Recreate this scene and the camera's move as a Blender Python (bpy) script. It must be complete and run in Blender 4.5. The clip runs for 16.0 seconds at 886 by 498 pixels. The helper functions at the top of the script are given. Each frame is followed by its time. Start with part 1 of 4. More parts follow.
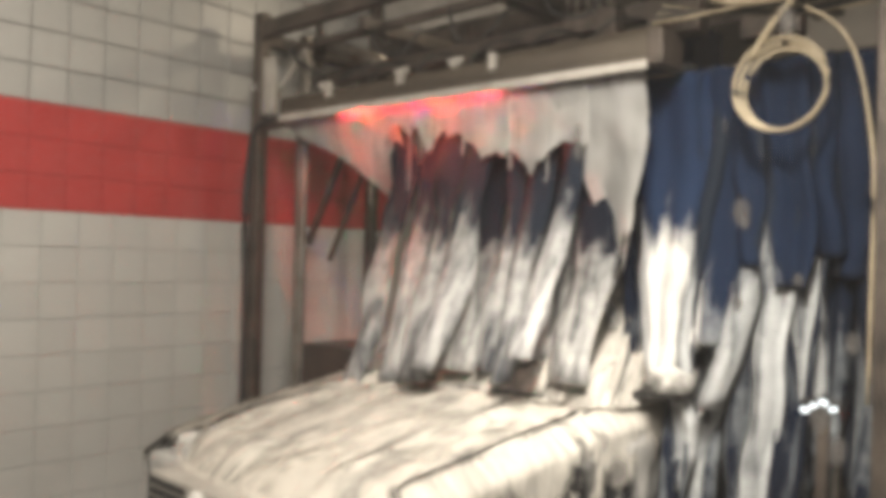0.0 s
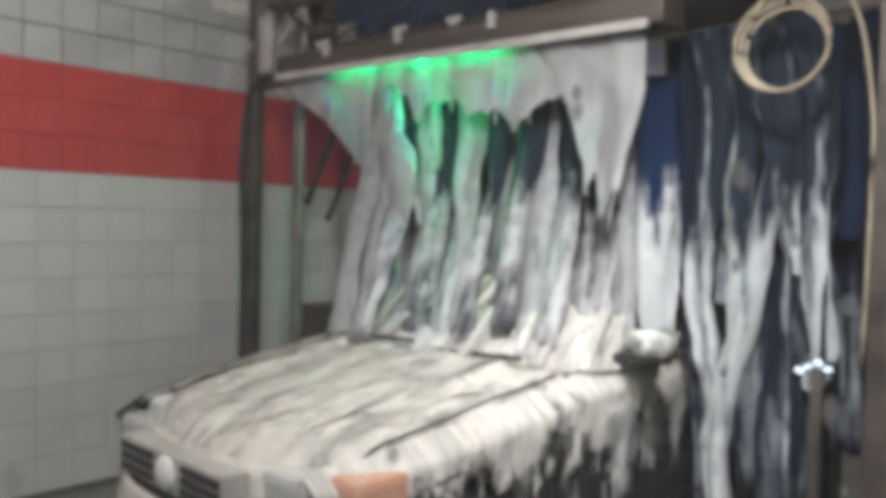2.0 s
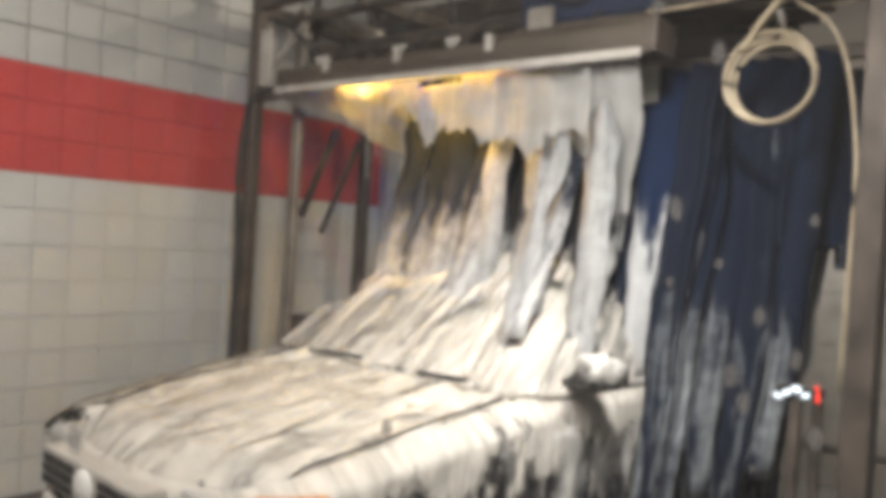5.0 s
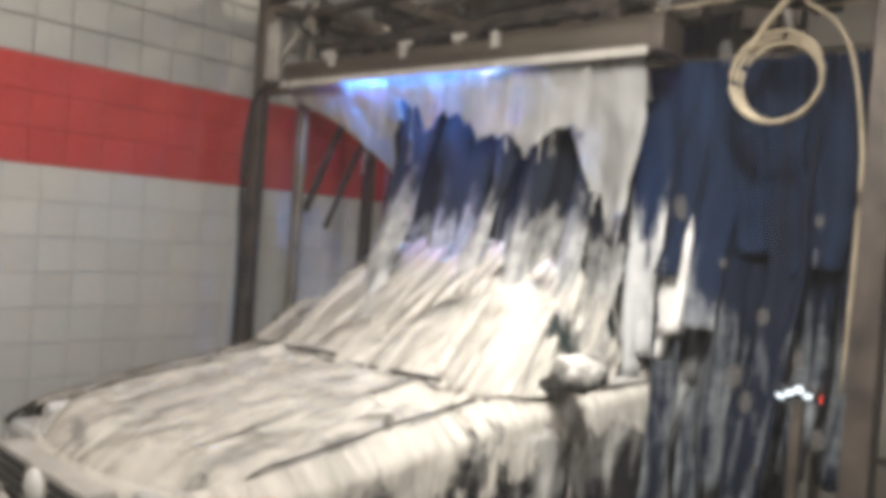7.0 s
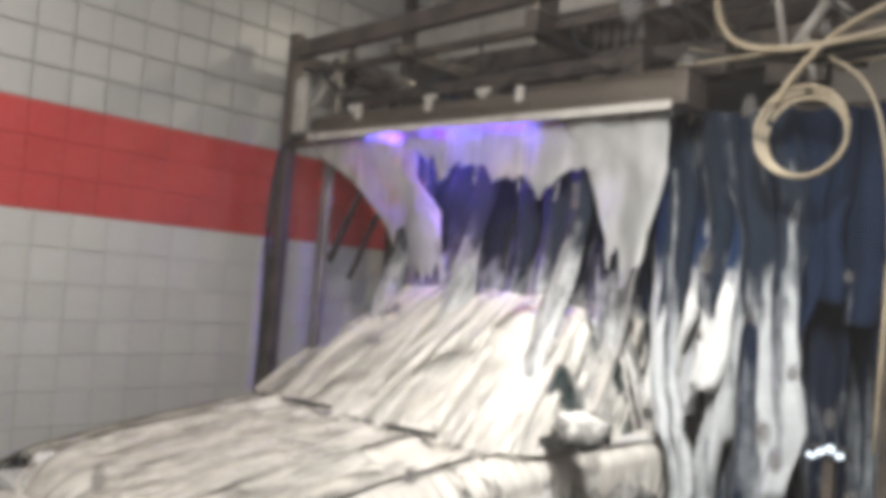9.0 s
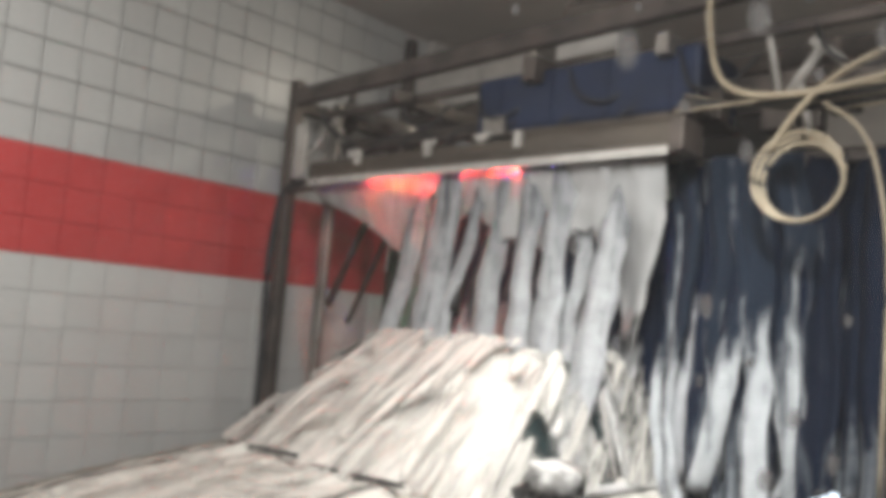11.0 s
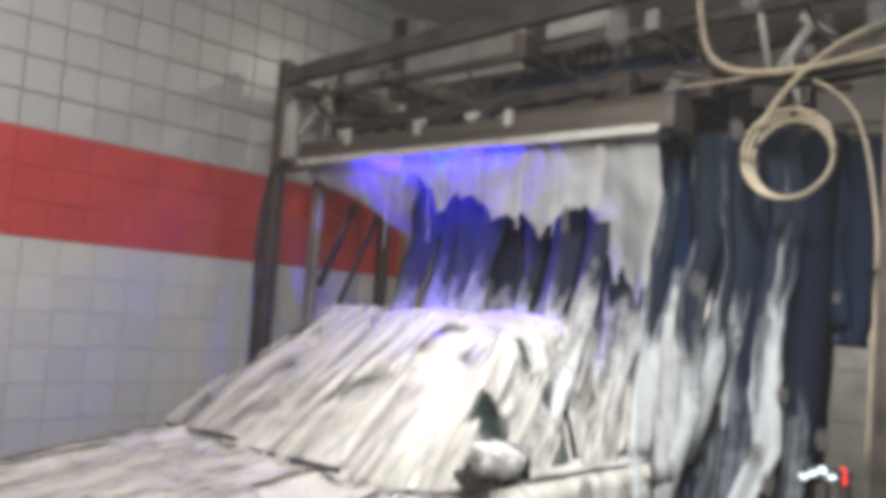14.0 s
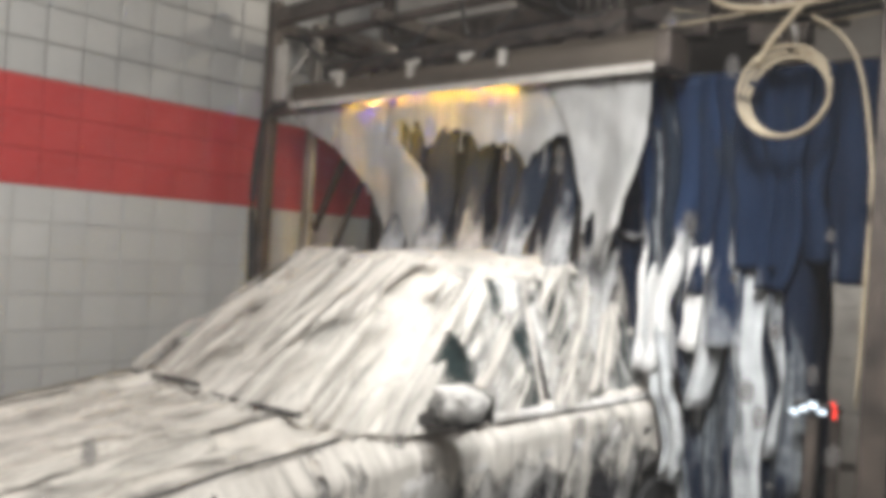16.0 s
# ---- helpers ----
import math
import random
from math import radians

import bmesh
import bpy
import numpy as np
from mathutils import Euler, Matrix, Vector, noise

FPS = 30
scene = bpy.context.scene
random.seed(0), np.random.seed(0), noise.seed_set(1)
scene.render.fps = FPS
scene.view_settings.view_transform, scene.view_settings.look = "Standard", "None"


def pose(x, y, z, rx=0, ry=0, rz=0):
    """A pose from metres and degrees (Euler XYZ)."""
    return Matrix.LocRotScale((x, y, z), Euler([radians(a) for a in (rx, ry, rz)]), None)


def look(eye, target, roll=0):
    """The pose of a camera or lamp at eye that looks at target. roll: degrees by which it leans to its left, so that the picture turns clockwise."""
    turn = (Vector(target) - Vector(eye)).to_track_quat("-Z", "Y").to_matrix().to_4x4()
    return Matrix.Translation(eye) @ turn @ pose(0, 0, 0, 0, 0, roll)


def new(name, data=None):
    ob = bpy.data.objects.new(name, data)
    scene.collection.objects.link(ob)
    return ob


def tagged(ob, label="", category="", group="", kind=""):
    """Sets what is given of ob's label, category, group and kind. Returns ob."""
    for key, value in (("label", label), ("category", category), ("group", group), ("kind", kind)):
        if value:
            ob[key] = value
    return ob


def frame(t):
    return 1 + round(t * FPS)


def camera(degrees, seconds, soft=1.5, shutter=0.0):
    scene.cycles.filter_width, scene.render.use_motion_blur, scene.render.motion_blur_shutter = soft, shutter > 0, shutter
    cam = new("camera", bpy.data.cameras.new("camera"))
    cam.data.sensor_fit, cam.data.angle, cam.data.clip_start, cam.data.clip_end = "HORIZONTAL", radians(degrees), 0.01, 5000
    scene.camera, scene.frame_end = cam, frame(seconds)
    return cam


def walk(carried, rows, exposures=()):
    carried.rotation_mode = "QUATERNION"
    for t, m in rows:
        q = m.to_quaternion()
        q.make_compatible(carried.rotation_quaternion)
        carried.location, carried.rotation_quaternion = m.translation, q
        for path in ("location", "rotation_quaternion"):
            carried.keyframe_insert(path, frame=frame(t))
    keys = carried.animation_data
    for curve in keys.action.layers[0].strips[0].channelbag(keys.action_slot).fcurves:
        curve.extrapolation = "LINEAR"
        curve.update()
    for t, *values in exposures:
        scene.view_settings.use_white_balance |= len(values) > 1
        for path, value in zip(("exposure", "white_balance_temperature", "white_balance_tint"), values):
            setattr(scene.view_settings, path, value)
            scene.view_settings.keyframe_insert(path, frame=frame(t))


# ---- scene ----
cam = camera(55.8, 16.0, soft=7.0, shutter=0.5)
PATH = [
    (0.0, pose(-0.042, 0.048, 1.576, 90.79, -1.41, 41.14)),
    (0.5, pose(-0.042, 0.048, 1.576, 90.25, -1.53, 41.11)),
    (1.0, pose(-0.042, 0.048, 1.576, 89.49, -1.47, 40.71)),
    (1.5, pose(-0.042, 0.048, 1.576, 88.46, -1.34, 41.10)),
    (2.0, pose(-0.042, 0.048, 1.576, 88.11, -1.50, 41.01)),
    (2.5, pose(-0.042, 0.048, 1.576, 88.15, -1.82, 41.01)),
    (3.0, pose(-0.034, 0.038, 1.576, 88.15, -2.04, 41.30)),
    (3.5, pose(-0.025, 0.029, 1.576, 88.63, -2.37, 41.02)),
    (4.0, pose(-0.017, 0.019, 1.576, 88.96, -2.72, 40.85)),
    (4.5, pose(-0.008, 0.010, 1.576, 89.03, -3.12, 40.80)),
    (5.0, pose(0.000, 0.000, 1.576, 89.27, -3.51, 40.45)),
    (7.5, pose(0.000, 0.000, 1.576, 88.99, -4.28, 40.81)),
    (8.0, pose(0.000, 0.000, 1.576, 90.36, -4.54, 41.17)),
    (8.5, pose(0.000, 0.000, 1.576, 91.25, -4.73, 42.00)),
    (9.0, pose(0.000, 0.000, 1.576, 92.41, -4.73, 42.32)),
    (11.5, pose(0.000, 0.000, 1.576, 95.82, -4.45, 41.89)),
    (12.0, pose(0.000, 0.000, 1.576, 95.80, -4.36, 41.13)),
    (12.5, pose(0.000, 0.000, 1.576, 95.56, -4.39, 40.78)),
    (13.0, pose(0.000, 0.000, 1.576, 95.06, -4.28, 41.08)),
    (13.5, pose(0.000, 0.000, 1.576, 94.69, -4.36, 41.40)),
    (14.0, pose(0.000, 0.000, 1.576, 94.10, -4.24, 41.67)),
    (14.5, pose(0.000, 0.000, 1.576, 93.37, -4.13, 41.73)),
    (15.0, pose(0.000, 0.000, 1.576, 92.14, -4.03, 41.44)),
    (15.5, pose(0.000, 0.000, 1.576, 90.98, -3.77, 41.35)),
    (16.0, pose(0.000, 0.000, 1.576, 90.19, -3.59, 41.35)),
]
walk(cam, PATH, [(0.0, 0.10, 7150, 10), (0.8, 0.05, 6750, 10), (1.6, -0.20, 6250, 10), (3.0, -0.28, 6050, 10), (4.0, -0.05, 6650, 10), (5.0, 0.02, 6600, 10),
                 (7.5, 0.0, 6700, 10), (9.0, 0.0, 6350, 10), (12.0, -0.05, 6200, 9), (13.0, -0.05, 6200, 9), (16.0, 0.0, 6250, 10)])

# ---- world and light ----
world = bpy.data.worlds.new("world")
scene.world = world
world.use_nodes = True
world.node_tree.nodes["Background"].inputs["Color"].default_value = (0.55, 0.6, 0.66, 1)
world.node_tree.nodes["Background"].inputs["Strength"].default_value = 0.15
scene.view_settings.exposure = 0.0


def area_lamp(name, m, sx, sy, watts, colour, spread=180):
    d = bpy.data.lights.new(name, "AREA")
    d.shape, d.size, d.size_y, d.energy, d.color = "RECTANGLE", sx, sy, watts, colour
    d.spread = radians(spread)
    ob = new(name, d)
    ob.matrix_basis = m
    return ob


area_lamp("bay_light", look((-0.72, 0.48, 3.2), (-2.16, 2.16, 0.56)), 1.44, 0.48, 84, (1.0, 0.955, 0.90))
# second overhead lamp, out of view, added to fill the tiled wall and bonnet
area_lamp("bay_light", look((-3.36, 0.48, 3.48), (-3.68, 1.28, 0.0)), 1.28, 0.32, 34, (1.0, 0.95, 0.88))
# fill lamp added away from the arch, to brighten the car's flank
area_lamp("flank_fill", look((-0.56, 1.28, 3.36), (-1.92, 3.36, 0.72)), 0.24, 0.24, 19, (1.0, 0.97, 0.92), 60)
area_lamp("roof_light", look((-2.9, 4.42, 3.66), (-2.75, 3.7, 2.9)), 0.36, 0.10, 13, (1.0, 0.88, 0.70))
# unseen fill lamp, added to lift the shutter and the cross wall
area_lamp("shutter_fill", look((-0.96, 5.2, 2.48), (-1.6, 6.32, 0.8)), 0.64, 0.2, 24, (1.0, 0.95, 0.88))


# ---- materials ----
def nodes_of(mat):
    mat.use_nodes = True
    nt = mat.node_tree
    nt.nodes.clear()
    return nt


def noise_tex(nt, scale, detail=4.0, rough=0.55, stretch=(1, 1, 1), rot=(0, 0, 0), space="Object"):
    tc = nt.nodes.new("ShaderNodeTexCoord")
    mp = nt.nodes.new("ShaderNodeMapping")
    mp.inputs["Scale"].default_value = stretch
    mp.inputs["Rotation"].default_value = rot
    nt.links.new(tc.outputs[space], mp.inputs["Vector"])
    n = nt.nodes.new("ShaderNodeTexNoise")
    n.inputs["Scale"].default_value, n.inputs["Detail"].default_value, n.inputs["Roughness"].default_value = scale, detail, rough
    nt.links.new(mp.outputs["Vector"], n.inputs["Vector"])
    return n.outputs["Fac"]


def ramp(nt, fac, stops):
    r = nt.nodes.new("ShaderNodeValToRGB")
    e = r.color_ramp.elements
    while len(e) < len(stops):
        e.new(0.5)
    for el, (p, c) in zip(e, stops):
        el.position = p
        el.color = (c, c, c, 1) if not hasattr(c, "__len__") else (*c, 1)
    nt.links.new(fac, r.inputs["Fac"])
    return r.outputs["Color"]


def mixc(nt, fac, a, b, mode="MIX"):
    m = nt.nodes.new("ShaderNodeMix")
    m.data_type, m.blend_type = "RGBA", mode
    for sock, v in ((m.inputs["Factor"], fac), (m.inputs["A"], a), (m.inputs["B"], b)):
        if isinstance(v, (int, float)):
            sock.default_value = v
        elif isinstance(v, tuple):
            sock.default_value = (*v, 1)
        else:
            nt.links.new(v, sock)
    return m.outputs["Result"]


def principled(nt, base, rough=0.5, metal=0.0, bump=None, bump_d=0.01, bump_s=0.4, **more):
    p = nt.nodes.new("ShaderNodeBsdfPrincipled")
    for key, v in (("Base Color", base), ("Roughness", rough), ("Metallic", metal), *more.items()):
        if isinstance(v, (int, float)):
            p.inputs[key].default_value = v
        elif isinstance(v, tuple):
            p.inputs[key].default_value = (*v, 1)
        else:
            nt.links.new(v, p.inputs[key])
    if bump is not None:
        b = nt.nodes.new("ShaderNodeBump")
        b.inputs["Strength"].default_value, b.inputs["Distance"].default_value = bump_s, bump_d
        nt.links.new(bump, b.inputs["Height"])
        nt.links.new(b.outputs["Normal"], p.inputs["Normal"])
    return p


def finish(nt, shader):
    o = nt.nodes.new("ShaderNodeOutputMaterial")
    nt.links.new(shader, o.inputs["Surface"])


def worn(name, a, b, scale=6.0, rough=0.5, metal=0.0, fine=60.0, stretch=(1, 1, 1), vary=0.0, bump_d=0.004, **more):
    mat = bpy.data.materials.new(name)
    nt = nodes_of(mat)
    f = ramp(nt, noise_tex(nt, scale, 5, 0.6, stretch), [(0.35, 0.0), (0.68, 1.0)])
    c = mixc(nt, f, a, b)
    if vary:
        oi = nt.nodes.new("ShaderNodeObjectInfo")
        v = ramp(nt, oi.outputs["Random"], [(0.0, 1.0 - vary), (1.0, 1.0)])
        c = mixc(nt, 1.0, c, v, "MULTIPLY")
    fn = noise_tex(nt, fine, 3, 0.6)
    r = ramp(nt, fn, [(0.3, max(0.03, rough - 0.12)), (0.7, min(1.0, rough + 0.12))])
    p = principled(nt, c, r, metal, fn, bump_d, 0.3, **more)
    finish(nt, p.outputs["BSDF"])
    return mat


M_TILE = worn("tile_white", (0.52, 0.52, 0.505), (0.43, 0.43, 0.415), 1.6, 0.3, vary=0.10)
# rows below the red band, a lighter white than the rows above
M_TILELOW = worn("tile_lower_white", (0.66, 0.66, 0.64), (0.56, 0.56, 0.54), 1.6, 0.3, vary=0.08)
M_RED = worn("tile_red", (0.56, 0.065, 0.065), (0.47, 0.075, 0.072), 2.2, 0.32, vary=0.06)
M_GROUT = worn("grout", (0.20, 0.185, 0.165), (0.13, 0.12, 0.105), 5.0, 0.85)
M_PLASTER = worn("plaster", (0.42, 0.39, 0.35), (0.28, 0.26, 0.23), 1.2, 0.8)
M_CEIL = worn("ceiling_paint", (0.60, 0.57, 0.53), (0.46, 0.43, 0.40), 1.0, 0.85)
M_FLOOR = worn("wet_concrete", (0.26, 0.255, 0.24), (0.15, 0.15, 0.145), 2.0, 0.25)
M_STEEL = worn("grimy_steel", (0.12, 0.098, 0.083), (0.045, 0.038, 0.034), 5.0, 0.5, 0.4)
M_GALV = worn("galvanised_steel", (0.36, 0.34, 0.31), (0.2, 0.18, 0.16), 6.0, 0.45, 0.6)
M_ALU = worn("brushed_aluminium", (0.10, 0.083, 0.064), (0.045, 0.036, 0.028), 7.0, 0.5, 0.2, stretch=(0.3, 2, 2))
M_BLUE = worn("blue_plastic", (0.007, 0.020, 0.064), (0.004, 0.012, 0.038), 5.0, 0.62)
M_HOSE = worn("beige_hose", (0.40, 0.34, 0.24), (0.27, 0.22, 0.15), 9.0, 0.45)
M_BLACK = worn("black_rubber", (0.018, 0.018, 0.02), (0.03, 0.03, 0.03), 9.0, 0.55)
M_CHROME = worn("chrome", (0.7, 0.7, 0.7), (0.5, 0.5, 0.5), 9.0, 0.15, 1.0)
M_WHITEPL = worn("white_plastic", (0.52, 0.5, 0.46), (0.34, 0.32, 0.29), 6.0, 0.4)
M_AMBER = worn("amber_lens", (0.62, 0.27, 0.15), (0.6, 0.42, 0.34), 5.0, 0.25)
M_LENS = worn("headlamp_lens", (0.55, 0.55, 0.53), (0.4, 0.4, 0.4), 12.0, 0.15)
M_BOX = worn("brown_box_paint", (0.08, 0.05, 0.04), (0.05, 0.035, 0.03), 4.0, 0.5)


def foamy(name, dark, scale, stretch, lo, hi, rough_dark=0.25, fall=None, fall_amount=(-0.28, 0.12), rot=(0, 0, 0), white=(0.68, 0.67, 0.645)):
    """Wet dark surface under streaks of foam; fall=(z0, z1): the foam thins out down to z0."""
    mat = bpy.data.materials.new(name)
    nt = nodes_of(mat)
    n = noise_tex(nt, scale, 6, 0.6, stretch, rot)
    n2 = noise_tex(nt, 11.0, 4, 0.6)
    s = nt.nodes.new("ShaderNodeMath")
    s.operation = "MULTIPLY_ADD"
    nt.links.new(n2, s.inputs[0])
    s.inputs[1].default_value = 0.2
    nt.links.new(n, s.inputs[2])
    val = s.outputs[0]
    if fall:
        tc = nt.nodes.new("ShaderNodeTexCoord")
        sep = nt.nodes.new("ShaderNodeSeparateXYZ")
        nt.links.new(tc.outputs["Object"], sep.inputs[0])
        mr = nt.nodes.new("ShaderNodeMapRange")
        mr.inputs["From Min"].default_value, mr.inputs["From Max"].default_value = fall
        mr.inputs["To Min"].default_value, mr.inputs["To Max"].default_value = fall_amount
        nt.links.new(sep.outputs["Z"], mr.inputs["Value"])
        ad = nt.nodes.new("ShaderNodeMath")
        nt.links.new(val, ad.inputs[0])
        nt.links.new(mr.outputs["Result"], ad.inputs[1])
        val = ad.outputs[0]
    f = ramp(nt, val, [(lo, 0.0), (hi, 1.0)])
    bub = noise_tex(nt, 140.0, 2, 0.5)
    w2 = mixc(nt, ramp(nt, n2, [(0.35, 0.0), (0.7, 1.0)]), tuple(c * 0.78 for c in white), white)
    c = mixc(nt, f, dark, w2)
    r = ramp(nt, f, [(0.0, rough_dark), (1.0, 0.7)])
    p = principled(nt, c, r, 0.0, f, 0.02, 0.5)
    if rough_dark > 0.5:
        p.inputs["Specular IOR Level"].default_value = 0.15
    finish(nt, p.outputs["BSDF"])
    return mat


M_HOOD = foamy("foamed_bonnet", (0.09, 0.088, 0.085), 3.0, (3.6, 0.7, 1), 0.34, 0.58, white=(0.67, 0.635, 0.575))
M_SCREEN = foamy("foamed_glass", (0.03, 0.04, 0.042), 2.8, (3.4, 0.6, 0.6), 0.38, 0.62, 0.08, white=(0.67, 0.64, 0.585))
M_SIDE = foamy("foamed_side", (0.022, 0.022, 0.026), 2.4, (1.6, 2.6, 0.7), 0.48, 0.66, fall=(0.36, 0.95), fall_amount=(-0.24, 0.08))
M_SIDEGLASS = foamy("foamed_side_glass", (0.022, 0.034, 0.034), 2.2, (1, 2.8, 0.8), 0.54, 0.72, 0.10)
M_CLOTHFOAM = foamy("soaped_felt", (0.012, 0.016, 0.026), 3.0, (3.5, 1, 0.5), 0.46, 0.68, 0.9, fall=(-1.15, -0.62), fall_amount=(0.06, -0.24), white=(0.50, 0.50, 0.50))
M_CLOTHDARK = foamy("dark_felt", (0.006, 0.008, 0.015), 3.0, (3.5, 1, 0.5), 0.52, 0.76, 0.9, fall=(-1.40, -0.64), fall_amount=(0.2, -0.22), white=(0.56, 0.56, 0.55))
M_CLOTHWET = foamy("wet_felt", (0.006, 0.010, 0.022), 2.6, (4, 4, 0.5), 0.56, 0.80, 0.9, white=(0.28, 0.31, 0.33), fall=(-1.84, -0.48), fall_amount=(0.03, -0.18))
M_CLOTHWHITE = foamy("half_foamed_felt", (0.006, 0.016, 0.048), 2.6, (4, 4, 0.5), 0.42, 0.6, 0.9, fall=(-1.00, -0.40), fall_amount=(0.16, -0.3), white=(0.5, 0.51, 0.52))

M_CLOTHSOAP = foamy("soapy_strip_felt", (0.012, 0.018, 0.03), 2.4, (6, 6, 0.6), 0.40, 0.66, 0.9, white=(0.48, 0.50, 0.51), fall=(-1.25, -0.50), fall_amount=(0.09, -0.30))
M_CLOTHBLUE = foamy("blue_felt", (0.0045, 0.009, 0.022), 2.6, (4, 4, 0.5), 0.55, 0.84, 0.9, white=(0.36, 0.39, 0.41), fall=(-1.44, -0.48), fall_amount=(0.04, -0.22))
# lit copy of the blue felt: the light is put into its base colour
M_CLOTHLIT = foamy("lit_blue_felt", (0.007, 0.015, 0.037), 2.6, (4, 4, 0.5), 0.46, 0.72, 0.9, white=(0.42, 0.44, 0.46), fall=(-1.25, -0.50), fall_amount=(0.10, -0.40))
M_CLOTHHEAVY = foamy("foam_laden_felt", (0.012, 0.025, 0.06), 3.4, (4, 4, 0.6), 0.42, 0.66, 0.9, white=(0.72, 0.72, 0.71), fall=(-0.88, -0.46), fall_amount=(0.28, -0.42))
M_CLOTHSTRIP = foamy("foam_soaked_felt", (0.035, 0.04, 0.05), 3.0, (8, 8, 0.5), 0.36, 0.66, 0.9, white=(0.37, 0.375, 0.38), fall=(-1.1, -0.1), fall_amount=(0.10, -0.06))
M_MIRROR = foamy("foamed_mirror", (0.03, 0.03, 0.03), 9.0, (1, 1, 1), 0.40, 0.66, 0.6, white=(0.58, 0.57, 0.54), fall=(1.04, 1.17), fall_amount=(-0.25, 0.18))
M_FOAMTRIM = worn("foam_on_trim", (0.62, 0.59, 0.54), (0.42, 0.40, 0.37), 9.0, 0.7, bump_d=0.012)


def foam_sheet_mat():
    mat = bpy.data.materials.new("foam_sheet")
    nt = nodes_of(mat)
    n = noise_tex(nt, 5.0, 6, 0.65, (1.0, 1.0, 0.55))
    c = mixc(nt, ramp(nt, n, [(0.35, 0.0), (0.65, 1.0)]), (0.36, 0.36, 0.35), (0.62, 0.62, 0.605))
    p = principled(nt, c, 0.6, 0.0, n, 0.02, 0.4)
    tr = nt.nodes.new("ShaderNodeBsdfTranslucent")
    tr.inputs["Color"].default_value = (0.8, 0.8, 0.8, 1)
    mx = nt.nodes.new("ShaderNodeMixShader")
    mx.inputs[0].default_value = 0.5
    nt.links.new(p.outputs["BSDF"], mx.inputs[1])
    nt.links.new(tr.outputs[0], mx.inputs[2])
    tp = nt.nodes.new("ShaderNodeBsdfTransparent")
    m2 = nt.nodes.new("ShaderNodeMixShader")
    f = ramp(nt, noise_tex(nt, 3.0, 5, 0.6, (2.0, 1.0, 0.7)), [(0.50, 0.02), (0.60, 0.16), (0.68, 0.62)])
    nt.links.new(f, m2.inputs[0])
    nt.links.new(mx.outputs[0], m2.inputs[1])
    nt.links.new(tp.outputs[0], m2.inputs[2])
    finish(nt, m2.outputs[0])
    return mat


M_FOAM = foam_sheet_mat()


def coat_mat(name, scale_u, scale_v, lo, hi, fade, bare_spots=0.22):
    """A coat of foam with running strands and holes; its grain follows the sheet's own u and v."""
    mat = bpy.data.materials.new(name)
    nt = nodes_of(mat)
    tc = nt.nodes.new("ShaderNodeTexCoord")
    outs = []
    for su, sv, det in ((scale_u, scale_v, 6.0), (scale_u * 3.2, scale_v * 1.6, 4.0)):
        mp = nt.nodes.new("ShaderNodeMapping")
        mp.inputs["Scale"].default_value = (su, sv, 1)
        nt.links.new(tc.outputs["UV"], mp.inputs["Vector"])
        n = nt.nodes.new("ShaderNodeTexNoise")
        n.inputs["Scale"].default_value, n.inputs["Detail"].default_value, n.inputs["Roughness"].default_value = 1.0, det, 0.6
        n.inputs["Distortion"].default_value = 0.9
        nt.links.new(mp.outputs["Vector"], n.inputs["Vector"])
        outs.append(n.outputs["Fac"])
    s = nt.nodes.new("ShaderNodeMath")
    s.operation = "MULTIPLY_ADD"
    nt.links.new(outs[1], s.inputs[0])
    s.inputs[1].default_value = 0.45
    nt.links.new(outs[0], s.inputs[2])
    sep = nt.nodes.new("ShaderNodeSeparateXYZ")
    nt.links.new(tc.outputs["UV"], sep.inputs[0])
    mr = nt.nodes.new("ShaderNodeMapRange")
    mr.inputs["From Min"].default_value, mr.inputs["From Max"].default_value = 0.0, 1.0
    mr.inputs["To Min"].default_value, mr.inputs["To Max"].default_value = fade
    nt.links.new(sep.outputs["Y"], mr.inputs["Value"])
    bare = ramp(nt, noise_tex(nt, 2.6, 3, 0.5), [(0.36, bare_spots), (0.50, 0.0)])
    b = nt.nodes.new("ShaderNodeMath")
    b.operation = "SUBTRACT"
    nt.links.new(s.outputs[0], b.inputs[0])
    nt.links.new(bare, b.inputs[1])
    a = nt.nodes.new("ShaderNodeMath")
    nt.links.new(b.outputs[0], a.inputs[0])
    nt.links.new(mr.outputs["Result"], a.inputs[1])
    mask = ramp(nt, a.outputs[0], [(lo, 0.0), (hi, 1.0)])
    c = mixc(nt, ramp(nt, outs[1], [(0.35, 0.0), (0.62, 1.0)]), (0.39, 0.372, 0.335), (0.66, 0.63, 0.575))
    p = principled(nt, c, 0.65, 0.0, a.outputs[0], 0.03, 0.6)
    tp = nt.nodes.new("ShaderNodeBsdfTransparent")
    m = nt.nodes.new("ShaderNodeMixShader")
    nt.links.new(mask, m.inputs[0])
    nt.links.new(tp.outputs[0], m.inputs[1])
    nt.links.new(p.outputs["BSDF"], m.inputs[2])
    finish(nt, m.outputs[0])
    return mat


M_COAT = coat_mat("running_foam", 9.0, 1.2, 0.61, 0.80, (0.06, -0.05), 0.36)
M_DRIP = coat_mat("dripping_foam", 5.0, 1.6, 0.66, 0.78, (0.30, -0.40))
M_TOPCOAT = coat_mat("bonnet_foam", 4.6, 2.2, 0.60, 0.84, (0.03, -0.02), 0.3)
M_FOAMBLOB = worn("thick_foam", (0.86, 0.85, 0.82), (0.7, 0.69, 0.67), 14.0, 0.75, bump_d=0.01)


